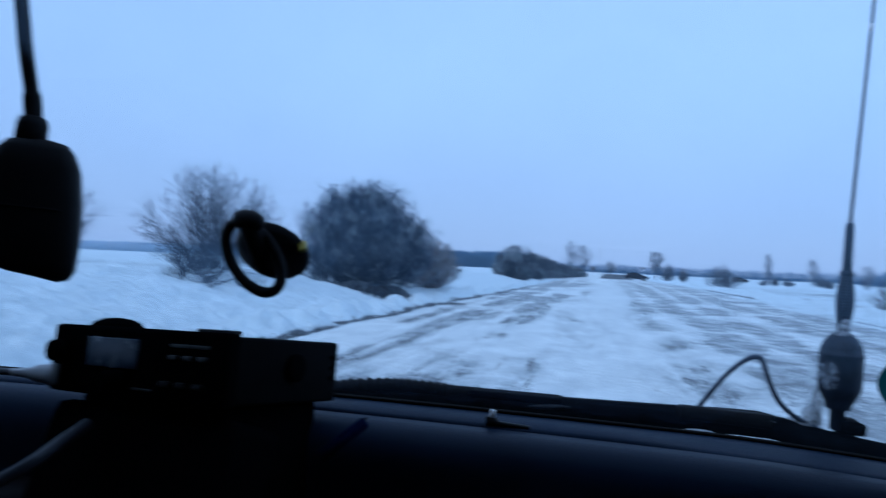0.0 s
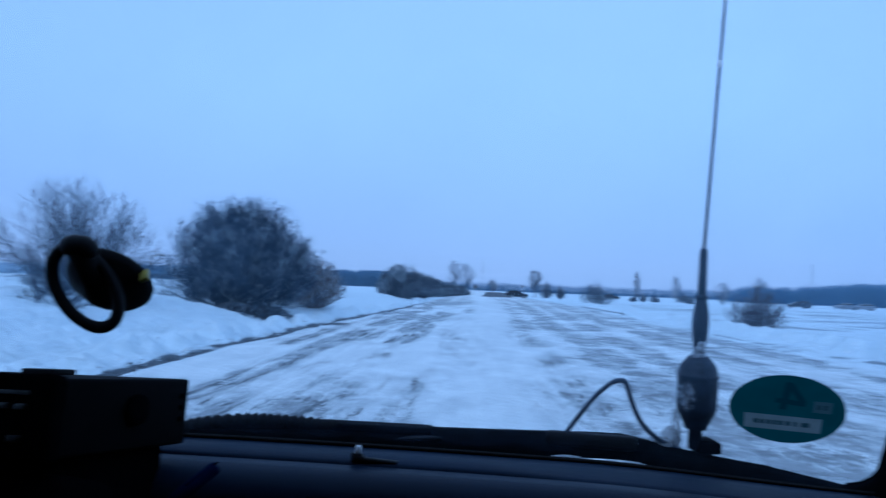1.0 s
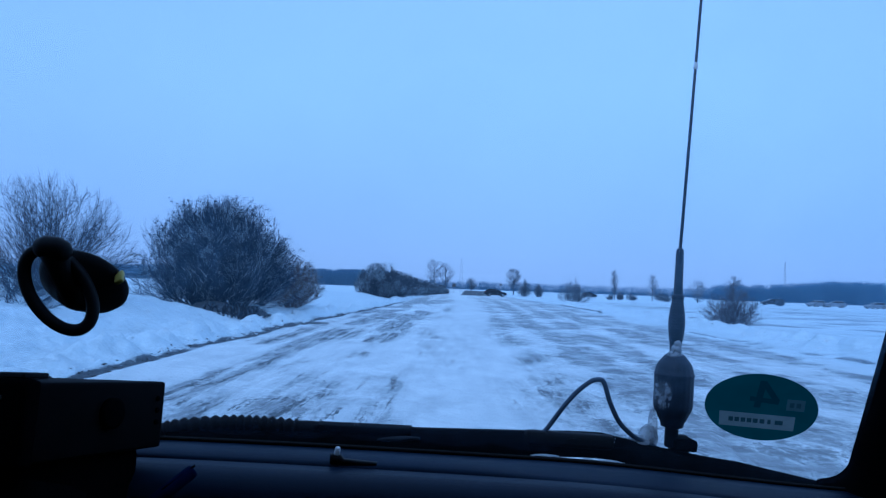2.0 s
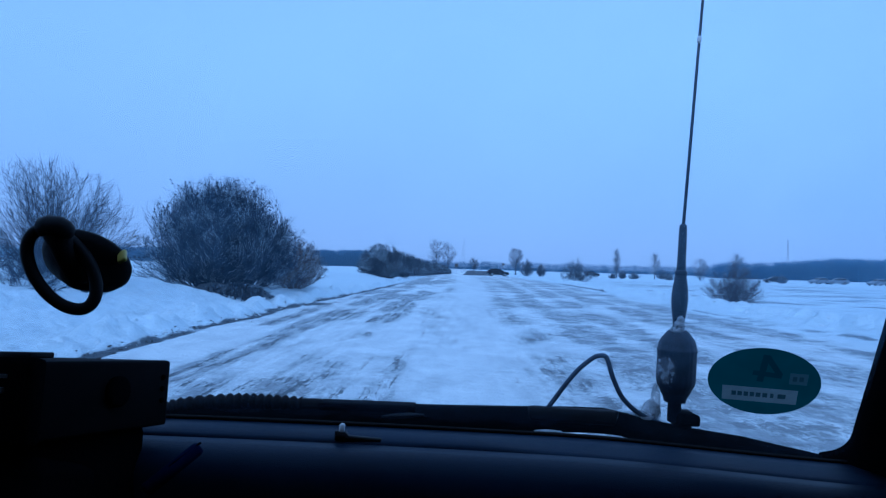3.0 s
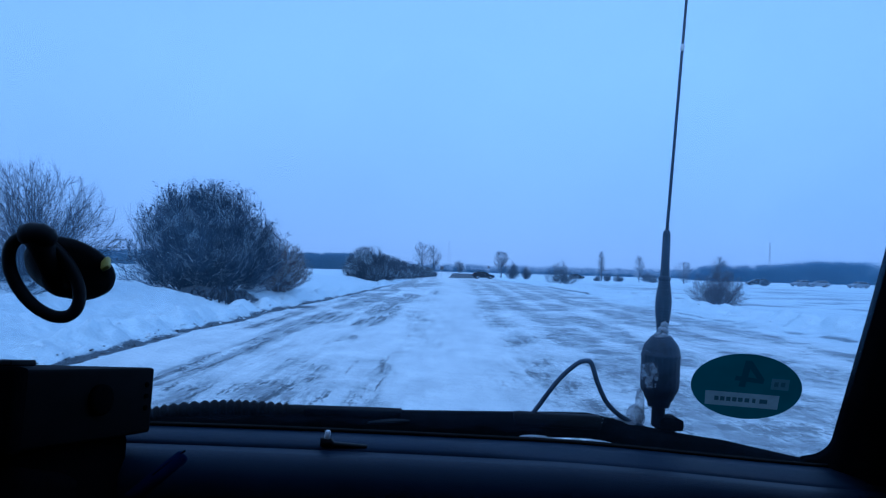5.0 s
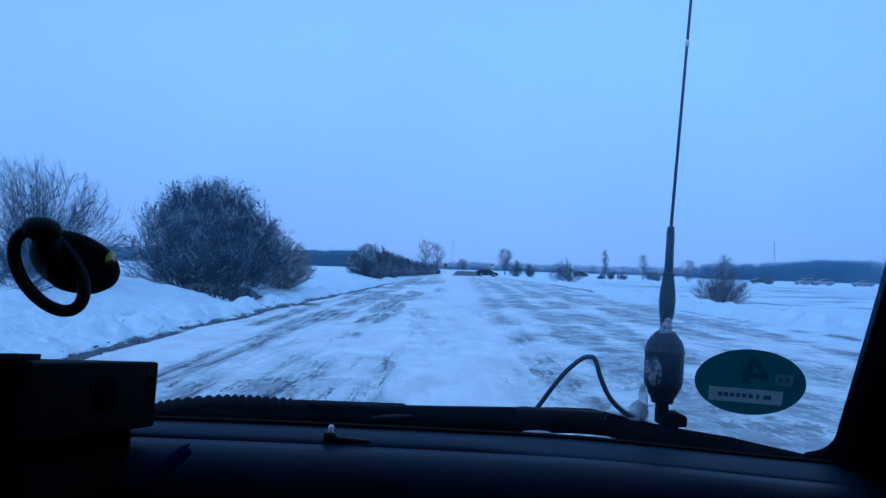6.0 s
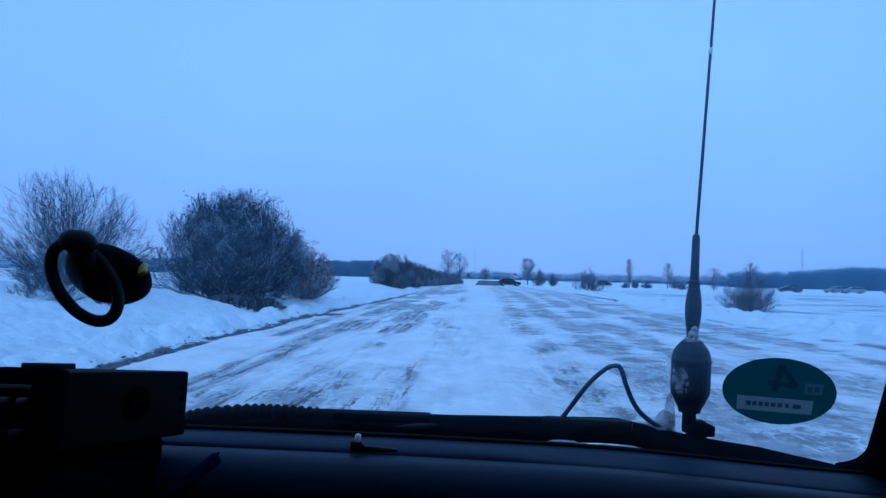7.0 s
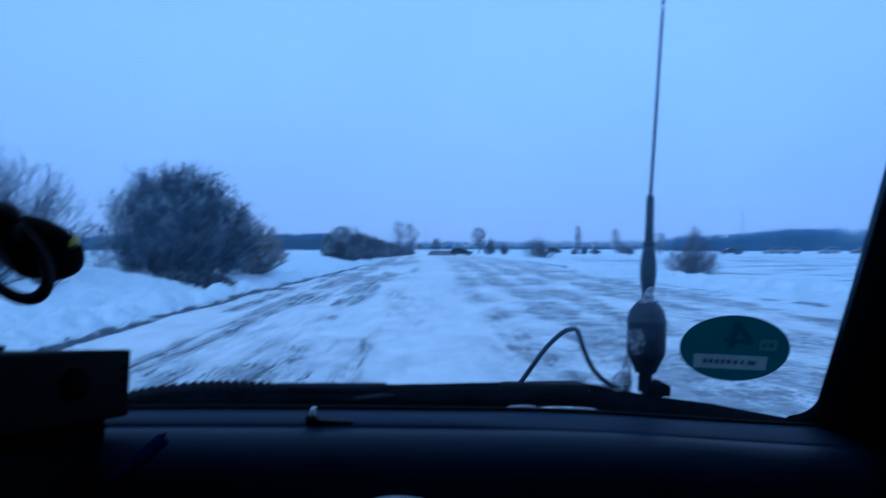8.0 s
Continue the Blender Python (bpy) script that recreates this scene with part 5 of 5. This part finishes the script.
base_prof = [(0.0050, -0.017), (0.0057, -0.016), (0.0057, -0.0008), (0.0090, 0.0), (0.0096, 0.002), (0.0102, 0.0045), (0.0122, 0.008), (0.0128, 0.0105), (0.0150, 0.014), (0.0158, 0.0175), (0.0160, 0.020), (0.0160, 0.0425),
             (0.0165, 0.0432), (0.0165, 0.0450), (0.0158, 0.0458), (0.0152, 0.0495), (0.0138, 0.0535), (0.0110, 0.0575), (0.0085, 0.0605), (0.0055, 0.0625), (0.003, 0.063)]


def fluted_bm(profile, m, ribs):
    """A turned body whose side carries fine upright ribs."""
    bm = lathe_bm(profile, Matrix(), ribs * 3)
    for v in bm.verts:
        r = math.hypot(v.co.x, v.co.y)
        if r > 0.012:
            k = round(math.atan2(v.co.y, v.co.x) / (2 * math.pi) * ribs * 3) % 3
            v.co.x *= 1 + (0.022 if k == 0 else -0.006)
            v.co.y *= 1 + (0.022 if k == 0 else -0.006)
    bmesh.ops.transform(bm, matrix=m, verts=bm.verts)
    return bm


part("base_housing", fluted_bm(base_prof, am, 20), M_FROSTED, aerial)


def crust_bm(a0, z0, da, dz, seed, thick=0.0008):
    """A thin ragged crust of frost on the round housing."""
    bm = bmesh.new()
    n = 30
    grid = []
    for i in range(n + 1):
        for j in range(n + 1):
            u, v = 2 * i / n - 1, 2 * j / n - 1
            k = 1 - math.hypot(u, v) + 0.32 * noise.noise(Vector((u * 1.1, v * 1.1, seed))) + 0.10 * noise.noise(Vector((u * 4, v * 4, seed + 3)))
            r = 0.0160 - 0.0002 + thick * max(0.0, min(1.0, k * 1.8)) * (1 + 0.5 * noise.noise(Vector((u * 7, v * 7, seed))))
            a = radians(a0 + da * u)
            grid.append((bm.verts.new((r * math.cos(a), r * math.sin(a), z0 + dz * v)), k))
    for i in range(n):
        for j in range(n):
            q = [grid[i * (n + 1) + j], grid[(i + 1) * (n + 1) + j], grid[(i + 1) * (n + 1) + j + 1], grid[i * (n + 1) + j + 1]]
            if min(p[1] for p in q) > 0.05:
                bm.faces.new([p[0] for p in q])
    bmesh.ops.delete(bm, geom=[v for v in bm.verts if not v.link_faces], context="VERTS")
    bmesh.ops.transform(bm, matrix=Matrix.Translation(A0 + AX * z0 - Vector((0, 0, z0))), verts=bm.verts)
    return bm


part("frost_crust", crust_bm(210, 0.0290, 48, 0.0105, 4), M_FROST, aerial, "white frost crust")
part("frost_crust", crust_bm(222, 0.0205, 22, 0.005, 9, 0.0006), M_FROST, aerial, "white frost crust")
neck = [(0.0035, 0.060), (0.0046, 0.064), (0.0048, 0.0675)]
for k in range(17):
    z = 0.068 + k * 0.0024
    r = 0.0047 + 0.0021 * math.sin(math.pi * k / 16)
    neck += [(r, z), (r + 0.0004, z + 0.0008), (r, z + 0.0016)]
neck += [(0.0046, 0.1088), (0.0053, 0.1092), (0.0053, 0.1120), (0.0040, 0.1130), (0.003, 0.1135)]
part("spring_collar", lathe_bm(neck, am, 20), M_ANT, aerial)
part("loading_coil", lathe_bm([(0.003, 0.108), (0.0040, 0.110), (0.0037, 0.12), (0.0033, 0.149), (0.0029, 0.152), (0.0012, 0.153)], am, 16), M_ANT, aerial)
WM = axis_pose(A0 + AX * 0.15, (0.067, 0, 1))
part("whip", lathe_bm([(0.0014, 0.0), (0.00125, 0.15), (0.0010, 0.40), (0.0007, 0.80)], WM, 10), M_WHIP, aerial)
part("bead", lathe_bm([(0.0011, 0.1605), (0.0018, 0.162), (0.0018, 0.166), (0.0011, 0.1675)], WM, 10), M_WHITECAP, aerial, "small pale bead on the whip")
part("foot", box_bm((0.020, 0.018, 0.010), pose(0.2020, 0.603, 1.2262, 0, 4, 4), 0.003), M_BLACK, aerial)
part("bracket", box_bm((0.016, 0.012, 0.06), pose(0.199, 0.605, 1.2035), 0.003), M_RUBBER, aerial)
part("feed_cable", tube_bm(spline([(0.070, 0.602, 1.214), (0.0852, 0.600, 1.2345), (0.1049, 0.600, 1.2612), (0.120, 0.600, 1.2752), (0.1285, 0.600, 1.2783), (0.1335, 0.600, 1.2755), (0.1388, 0.600, 1.2596),
                                   (0.1475, 0.600, 1.2425), (0.1613, 0.600, 1.2305), (0.180, 0.602, 1.222)], 60), 0.0021, 10), M_FEED, aerial)

# round permit sticker on the inside of the glass
sticker = thing("permit_sticker", "round green permit sticker seen from its back on the windscreen", "sticker")
SC = on_glass(0.2105, 1.2795, 0.0)
su = (on_glass(0.2465, 1.2815) - on_glass(0.1765, 1.2785)).normalized()
sv = (on_glass(0.205, 1.3061) - on_glass(0.2145, 1.2541))
sv = (sv - su * sv.dot(su)).normalized()
sn = su.cross(sv)
if sn.y > 0:
    sn = -sn
SM = Matrix((su, sv, sn)).transposed().to_4x4()
SM.translation = SC + sn * 0.0012
SM = SM @ Matrix(((1, 0, 0, 0), (-0.2, 1, 0, 0), (0, 0, 1, 0), (0, 0, 0, 1)))      # the corner of the glass curves away


def film_bm(loops, m):
    """A flat film from its outline and the windows cut out of it."""
    bm = bmesh.new()
    edges = []
    for lp in loops:
        vs = [bm.verts.new((x, y, 0)) for x, y in lp]
        edges += [bm.edges.new((vs[k], vs[(k + 1) % len(vs)])) for k in range(len(vs))]
    bmesh.ops.triangle_fill(bm, edges=edges, use_beauty=True)
    bmesh.ops.transform(bm, matrix=m, verts=bm.verts)
    return bm


def placed(outline, cx, cy, tilt, kx=1.0, ky=1.0):
    c, s = math.cos(radians(tilt)), math.sin(radians(tilt))
    return [(cx + c * x * kx - s * y * ky, cy + s * x * kx + c * y * ky) for x, y in outline]


def rect(x0, x1, y0, y1):
    return [(x0, y0), (x1, y0), (x1, y1), (x0, y1)]


def sheet_bm(outline, m):
    bm = bmesh.new()
    bm.faces.new([bm.verts.new((x, y, 0)) for x, y in outline])
    bmesh.ops.transform(bm, matrix=m, verts=bm.verts)
    return bm


PLATE, STAMP = (-0.0008, -0.0142, 4.5), (0.0210, 0.0085, 4.5)
plate, stamp = placed(rect(-0.0245, 0.0245, -0.0082, 0.0082), *PLATE), placed(rect(-0.0058, 0.0058, -0.0062, 0.0062), *STAMP)
BARS = ((-0.0168, 0.0030), (-0.0128, 0.0030), (-0.0088, 0.0030), (-0.0048, 0.0030), (-0.0008, 0.0032), (0.0036, 0.0032), (0.0082, 0.0022), (0.0145, 0.0052))
bars = [placed(rect(bx - bw / 2, bx + bw / 2, -0.0025, 0.0025), *PLATE) for bx, bw in BARS]
marks = [placed(rect(bx - 0.0014, bx + 0.0014, -0.0026, 0.0026), *STAMP) for bx in (-0.0024, 0.0018)]
# the figure 4, mirrored as it is seen from the back
four = [(0.50, 0.0), (0.50, 0.16), (0.62, 0.16), (0.62, 0.29), (0.50, 0.29), (0.50, 0.74), (0.36, 0.74), (0.0, 0.29), (0.0, 0.16), (0.36, 0.16), (0.36, 0.0)]
gap = [(0.36, 0.29), (0.36, 0.53), (0.16, 0.29)]
four, gap = [placed([(x - 0.31, y - 0.37) for x, y in q], 0.001, 0.0152, -1, -0.030, 0.039) for q in (four, gap)]
oval = [(0.0362 * math.cos(2 * math.pi * k / 72), 0.0368 * math.sin(2 * math.pi * k / 72)) for k in range(72)]
part("film", film_bm([oval, plate, stamp, four, gap], SM), M_GREEN, sticker, smooth=False)
EDGES = [-0.0245] + [e for b in BARS for e in (b[0] - b[1] / 2, b[0] + b[1] / 2)] + [0.0245]
pieces = [rect(-0.0245, 0.0245, 0.0025, 0.0082), rect(-0.0245, 0.0245, -0.0082, -0.0025)] + [rect(EDGES[k], EDGES[k + 1], -0.0025, 0.0025) for k in range(0, len(EDGES), 2)]
field = bmesh.new()
for q in pieces:
    field.faces.new([field.verts.new((x, y, 0)) for x, y in placed(q, *PLATE)])
bmesh.ops.transform(field, matrix=SM, verts=field.verts)
part("plate_field", field, M_PALE, sticker, smooth=False)
part("stamp_field", film_bm([stamp] + marks, SM), M_PALEGREEN, sticker, smooth=False)
for q in bars + marks:
    part("printed_bar", sheet_bm(q, SM), M_BARPRINT, sticker, smooth=False)
part("numeral", film_bm([four, gap], SM), M_NUMERAL, sticker, "dark mirrored numeral 4", smooth=False)

# suction holder with a ring, stuck to the glass
holder = thing("suction_holder", "black suction holder with a ring stuck to the windscreen", "holder")
gn = Vector((0, -0.695, -0.719))
HC = on_glass(-0.2312, 1.3492, 0.001)
part("suction_cup", lathe_bm([(0.0268, 0.0), (0.0270, 0.002), (0.0245, 0.006), (0.017, 0.011), (0.012, 0.014), (0.010, 0.017), (0.004, 0.018)], axis_pose(HC, gn), 32), M_RUBBER, holder)
HK = Vector((-0.2355, 0.4050, 1.3665))
part("clamp_knob", tube_bm([HK + Vector((-0.0095, 0, 0.001)), HK + Vector((-0.008, 0, 0.001)), HK + Vector((-0.003, 0, 0.0008)), HK + Vector((0.004, 0, 0)), HK + Vector((0.0085, 0, -0.0015)), HK + Vector((0.011, 0, -0.0025))],
                           [0.003, 0.0055, 0.0073, 0.0072, 0.0058, 0.003], 18), M_PLASTIC, holder)
RC = Vector((-0.2335, 0.4120, 1.3425))
ra, rb = Vector((0.55, 0.10, -0.83)).normalized(), Vector((0.83, 0.25, 0.55)).normalized()
part("ring", tube_bm([RC + 0.0268 * math.cos(t) * ra + 0.0148 * math.sin(t) * rb for t in [2 * math.pi * k / 48 for k in range(48)]], 0.0037, 12, True), M_PLASTIC, holder)
part("bridge", tube_bm([HK, HC + gn * 0.014, HC + Vector((0.012, -0.004, -0.004))], [0.0075, 0.0085, 0.006], 12), M_PLASTIC, holder)
part("pull_tab", box_bm((0.0055, 0.003, 0.0095), Matrix.Translation(on_glass(-0.2045, 1.3555, 0.006)) @ pose(0, 0, 0, -45, -28, 0), 0.001), M_YELLOW, holder, "small yellow pull tab")

# radio set on its bracket
RB, RA, RCn = Vector((-0.2350, 0.400, 1.2893)), Vector((-0.4040, 0.4460, 1.2820)), Vector((-0.2030, 0.508, 1.2765))
ru, rw = (RA - RB), (RCn - RB)
width, depth = ru.length, rw.length
ru.normalize()
rw = (rw - ru * rw.dot(ru)).normalized()
rn = rw.cross(ru).normalized()
if rn.z < 0:
    rn = -rn
radio = thing("radio_set", "black mobile radio set with a grey display on the dashboard", "radio")
RMX = Matrix((-ru, rw, rn)).transposed().to_4x4()      # x right along the face, y to the rear, z up
RMX.translation = RB
RH = 0.046


def rpose(x, y, z, rx=0, ry=0, rz=0):
    return RMX @ pose(x, y, z, rx, ry, rz)


part("case", box_bm((width, depth, RH), rpose(-width / 2, depth / 2, -RH / 2), 0.0025), M_CASE, radio)
part("front_panel", box_bm((width + 0.004, 0.012, RH + 0.004), rpose(-width / 2, -0.004, -RH / 2), 0.004), M_BLACK, radio)
part("display", box_bm((0.052, 0.002, 0.021), rpose(-width + 0.0680, -0.0108, -0.0165), 0.0008), M_LCD, radio, "grey liquid crystal display")
part("volume_knob", lathe_bm([(0.0085, 0), (0.0085, 0.007), (0.0075, 0.010), (0.003, 0.0105)], rpose(-width + 0.0125, -0.010, -0.018, 90), 24), M_BLACK, radio)
part("lower_knob", lathe_bm([(0.007, 0), (0.007, 0.010), (0.006, 0.013), (0.003, 0.0135)], rpose(-width + 0.078, -0.010, -0.035, 90), 20), M_BLACK, radio)
for k in range(3):
    part("button", box_bm((0.0075, 0.003, 0.0035), rpose(-0.046 + k * 0.0135, -0.0108, -0.0165), 0.001), M_LABEL, radio)
    part("button", box_bm((0.0095, 0.003, 0.004), rpose(-0.052 + k * 0.0155, -0.0108, -0.0345), 0.001), M_PLASTIC, radio)
part("name_bar", box_bm((0.036, 0.001, 0.0024), rpose(-0.032, -0.0104, -0.0085), 0.0003), M_LABEL, radio)
part("caption_bar", box_bm((0.020, 0.001, 0.0018), rpose(-0.075, -0.0104, -0.040), 0.0003), M_LABEL, radio)
part("side_screw", lathe_bm([(0.010, 0), (0.010, 0.003), (0.008, 0.004), (0.002, 0.0042)], rpose(0.0, 0.060, -0.020, 0, 90), 20), M_BLACK, radio)
for k in range(3):
    part("case_screw", lathe_bm([(0.0018, 0), (0.0016, 0.0012), (0.0005, 0.0013)], rpose(0.0, depth - 0.008, -0.012 - k * 0.008, 0, 90), 10), M_BLACK, radio)
part("top_disc", lathe_bm([(0.0205, -0.002), (0.0205, 0.0015), (0.0175, 0.0050), (0.011, 0.0078), (0.003, 0.0088)], rpose(-width + 0.0125, 0.034, 0.0005), 30), M_BLACK, radio)
part("top_plate", box_bm((0.028, 0.02, 0.004), rpose(-0.072, 0.055, 0.0025), 0.001), M_PLASTIC, radio)
PO = rpose(-width + 0.012, -0.012, -0.036).translation
PD = (RMX.to_3x3() @ Vector((-0.80, -0.58, 0.0))).normalized()
part("microphone_plug", lathe_bm([(0.0075, 0), (0.0082, 0.001), (0.0082, 0.006), (0.0070, 0.0065), (0.0066, 0.014), (0.0052, 0.017), (0.0036, 0.022), (0.0026, 0.032), (0.002, 0.033)], axis_pose(PO, PD), 22), M_CHROME, radio, "metal microphone plug")
part("plug_lead", tube_bm(spline([PO + PD * 0.030, PO + PD * 0.06, PO + PD * 0.10 + Vector((-0.02, 0.005, -0.008)), PO + PD * 0.12 + Vector((-0.08, 0.02, -0.02))], 24), 0.0026, 10), M_GREYCABLE, radio)

mount = thing("radio_bracket", "black bracket block under the radio set", "bracket")
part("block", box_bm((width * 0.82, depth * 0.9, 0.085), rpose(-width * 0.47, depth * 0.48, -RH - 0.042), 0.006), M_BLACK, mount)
# black slab added to fill the unlit area below the set with painted shade
part("shade_apron", box_bm((width * 1.05, 0.05, 0.18), rpose(-width * 0.48, 0.0, -RH - 0.10, -14), 0.01), M_BLACK, mount)

# hand microphone hanging from its lead
mic = thing("hand_microphone", "black hand microphone hanging by its lead", "microphone")
MCx = Vector((-0.3365, 0.330, 1.3715))
mm = Matrix.Translation(MCx + Vector((0, 0, -0.0015))) @ pose(0, 0, 0, -6, 3, 34)
bm = bmesh.new()
prof = []
for zz, hw, hd in ((-0.043, 0.018, 0.008), (-0.0415, 0.0245, 0.011), (-0.036, 0.0278, 0.013), (-0.02, 0.0283, 0.0145), (0.0, 0.0272, 0.015), (0.02, 0.0245, 0.014), (0.030, 0.0205, 0.0125), (0.0348, 0.0165, 0.010), (0.0365, 0.010, 0.007)):
    ring = []
    for k in range(28):
        t = 2 * math.pi * k / 28
        cx, cy = math.cos(t), math.sin(t)
        ring.append(bm.verts.new((hw * math.copysign(abs(cx) ** 0.55, cx), hd * math.copysign(abs(cy) ** 0.55, cy), zz - (0.004 * cx if zz < -0.03 else 0))))
    prof.append(ring)
for a, b in zip(prof, prof[1:]):
    for k in range(28):
        bm.faces.new((a[k], a[(k + 1) % 28], b[(k + 1) % 28], b[k]))
bm.faces.new(prof[0][::-1])
bm.faces.new(prof[-1])
bmesh.ops.transform(bm, matrix=mm, verts=bm.verts)
part("shell", bm, M_PLASTIC, mic)
part("collar", lathe_bm([(0.009, 0.034), (0.0088, 0.0455), (0.0075, 0.050), (0.005, 0.051)], mm @ pose(-0.005, 0, 0), 20), M_RUBBER, mic)
part("grip_line", box_bm((0.030, 0.002, 0.0012), mm @ pose(0.002, -0.0145, -0.006), 0.0004), M_RUBBER, mic)
part("talk_key", box_bm((0.005, 0.014, 0.030), mm @ pose(-0.0262, 0, 0.002, 0, 5, 0), 0.002), M_PLASTIC, mic)
pa, pb = mm @ Vector((-0.005, 0, 0.050)), Vector((-0.3545, 0.330, 1.50))
part("lead", tube_bm(spline([pa, mm @ Vector((-0.0075, 0, 0.064)), Vector((-0.3480, 0.331, 1.462)), pb, Vector((-0.3575, 0.318, 1.53)), Vector((-0.362, 0.300, 1.565))], 40), [0.0052] * 9 + [0.0041] * 32, 12), M_RUBBER, mic)

# small things on the dashboard
stub = thing("cable_stub", "short black plug with a white cap on the dashboard", "plug")
rows = []
for x, top in ((-0.0842, 1.2272), (-0.0765, 1.2266), (-0.0740, 1.2238), (-0.0500, 1.2222)):
    rows.append([Vector((x, 0.521, 1.2208)), Vector((x, 0.5145, 1.2208)), Vector((x, 0.5150, top - 0.0004)), Vector((x, 0.5160, top)), Vector((x, 0.5195, top)), Vector((x, 0.5205, top - 0.0004))])
strip("wedge", "", "", rows, M_PLASTIC, stub)
part("cap", lathe_bm([(0.0015, -0.001), (0.0022, 0), (0.0022, 0.0042), (0.0015, 0.0054)], axis_pose((-0.0795, 0.517, 1.2270), (0.12, 0, 1)), 14), M_WHITECAP, stub, "white cap")

pen = thing("pen", "dark blue ballpoint pen leaning on the dashboard", "pen")
P1, P2 = Vector((-0.1615, 0.4520, 1.2290)), Vector((-0.1850, 0.428, 1.2080))
part("barrel", tube_bm([P1, P1.lerp(P2, 0.05), P2], [0.0040, 0.0045, 0.0045], 14), M_BLUE, pen)
part("clip", tube_bm([P1 + Vector((0.0015, -0.0015, 0.0036)), P1.lerp(P2, 0.6) + Vector((0.001, -0.0015, 0.0040))], 0.0007, 8), M_BLACK, pen)

vent = thing("air_vent", "round air vent with a pale rim on the dashboard front", "air vent", (-0.018, 0.4715, 1.1125))
part("core", lathe_bm([(0.066, -0.004), (0.066, 0.002), (0.060, 0.0035), (0.010, 0.004)], pose(0, 0, 0, 90), 40), M_BLACK, vent)
part("bezel", tube_bm([(0.0690 * math.cos(2 * math.pi * k / 56), 0, 0.0690 * math.sin(2 * math.pi * k / 56)) for k in range(56)], 0.0022, 10, True), M_WHITECAP, vent, "pale plastic rim")

rim = thing("instrument_cowl", "grey rim of the instrument cowl on the dashboard", "cowl")
part("edge", tube_bm(spline([(-0.3534, 0.4100, 1.2191), (-0.3533, 0.3850, 1.2121), (-0.3529, 0.3600, 1.2050), (-0.3756, 0.3400, 1.1882)], 30), 0.0042, 12), M_GREYTRIM, rim)
part("hood", box_bm((0.42, 0.14, 0.05), pose(-0.62, 0.41, 1.145, -10, 4, 6), 0.02), M_TRIM, rim)
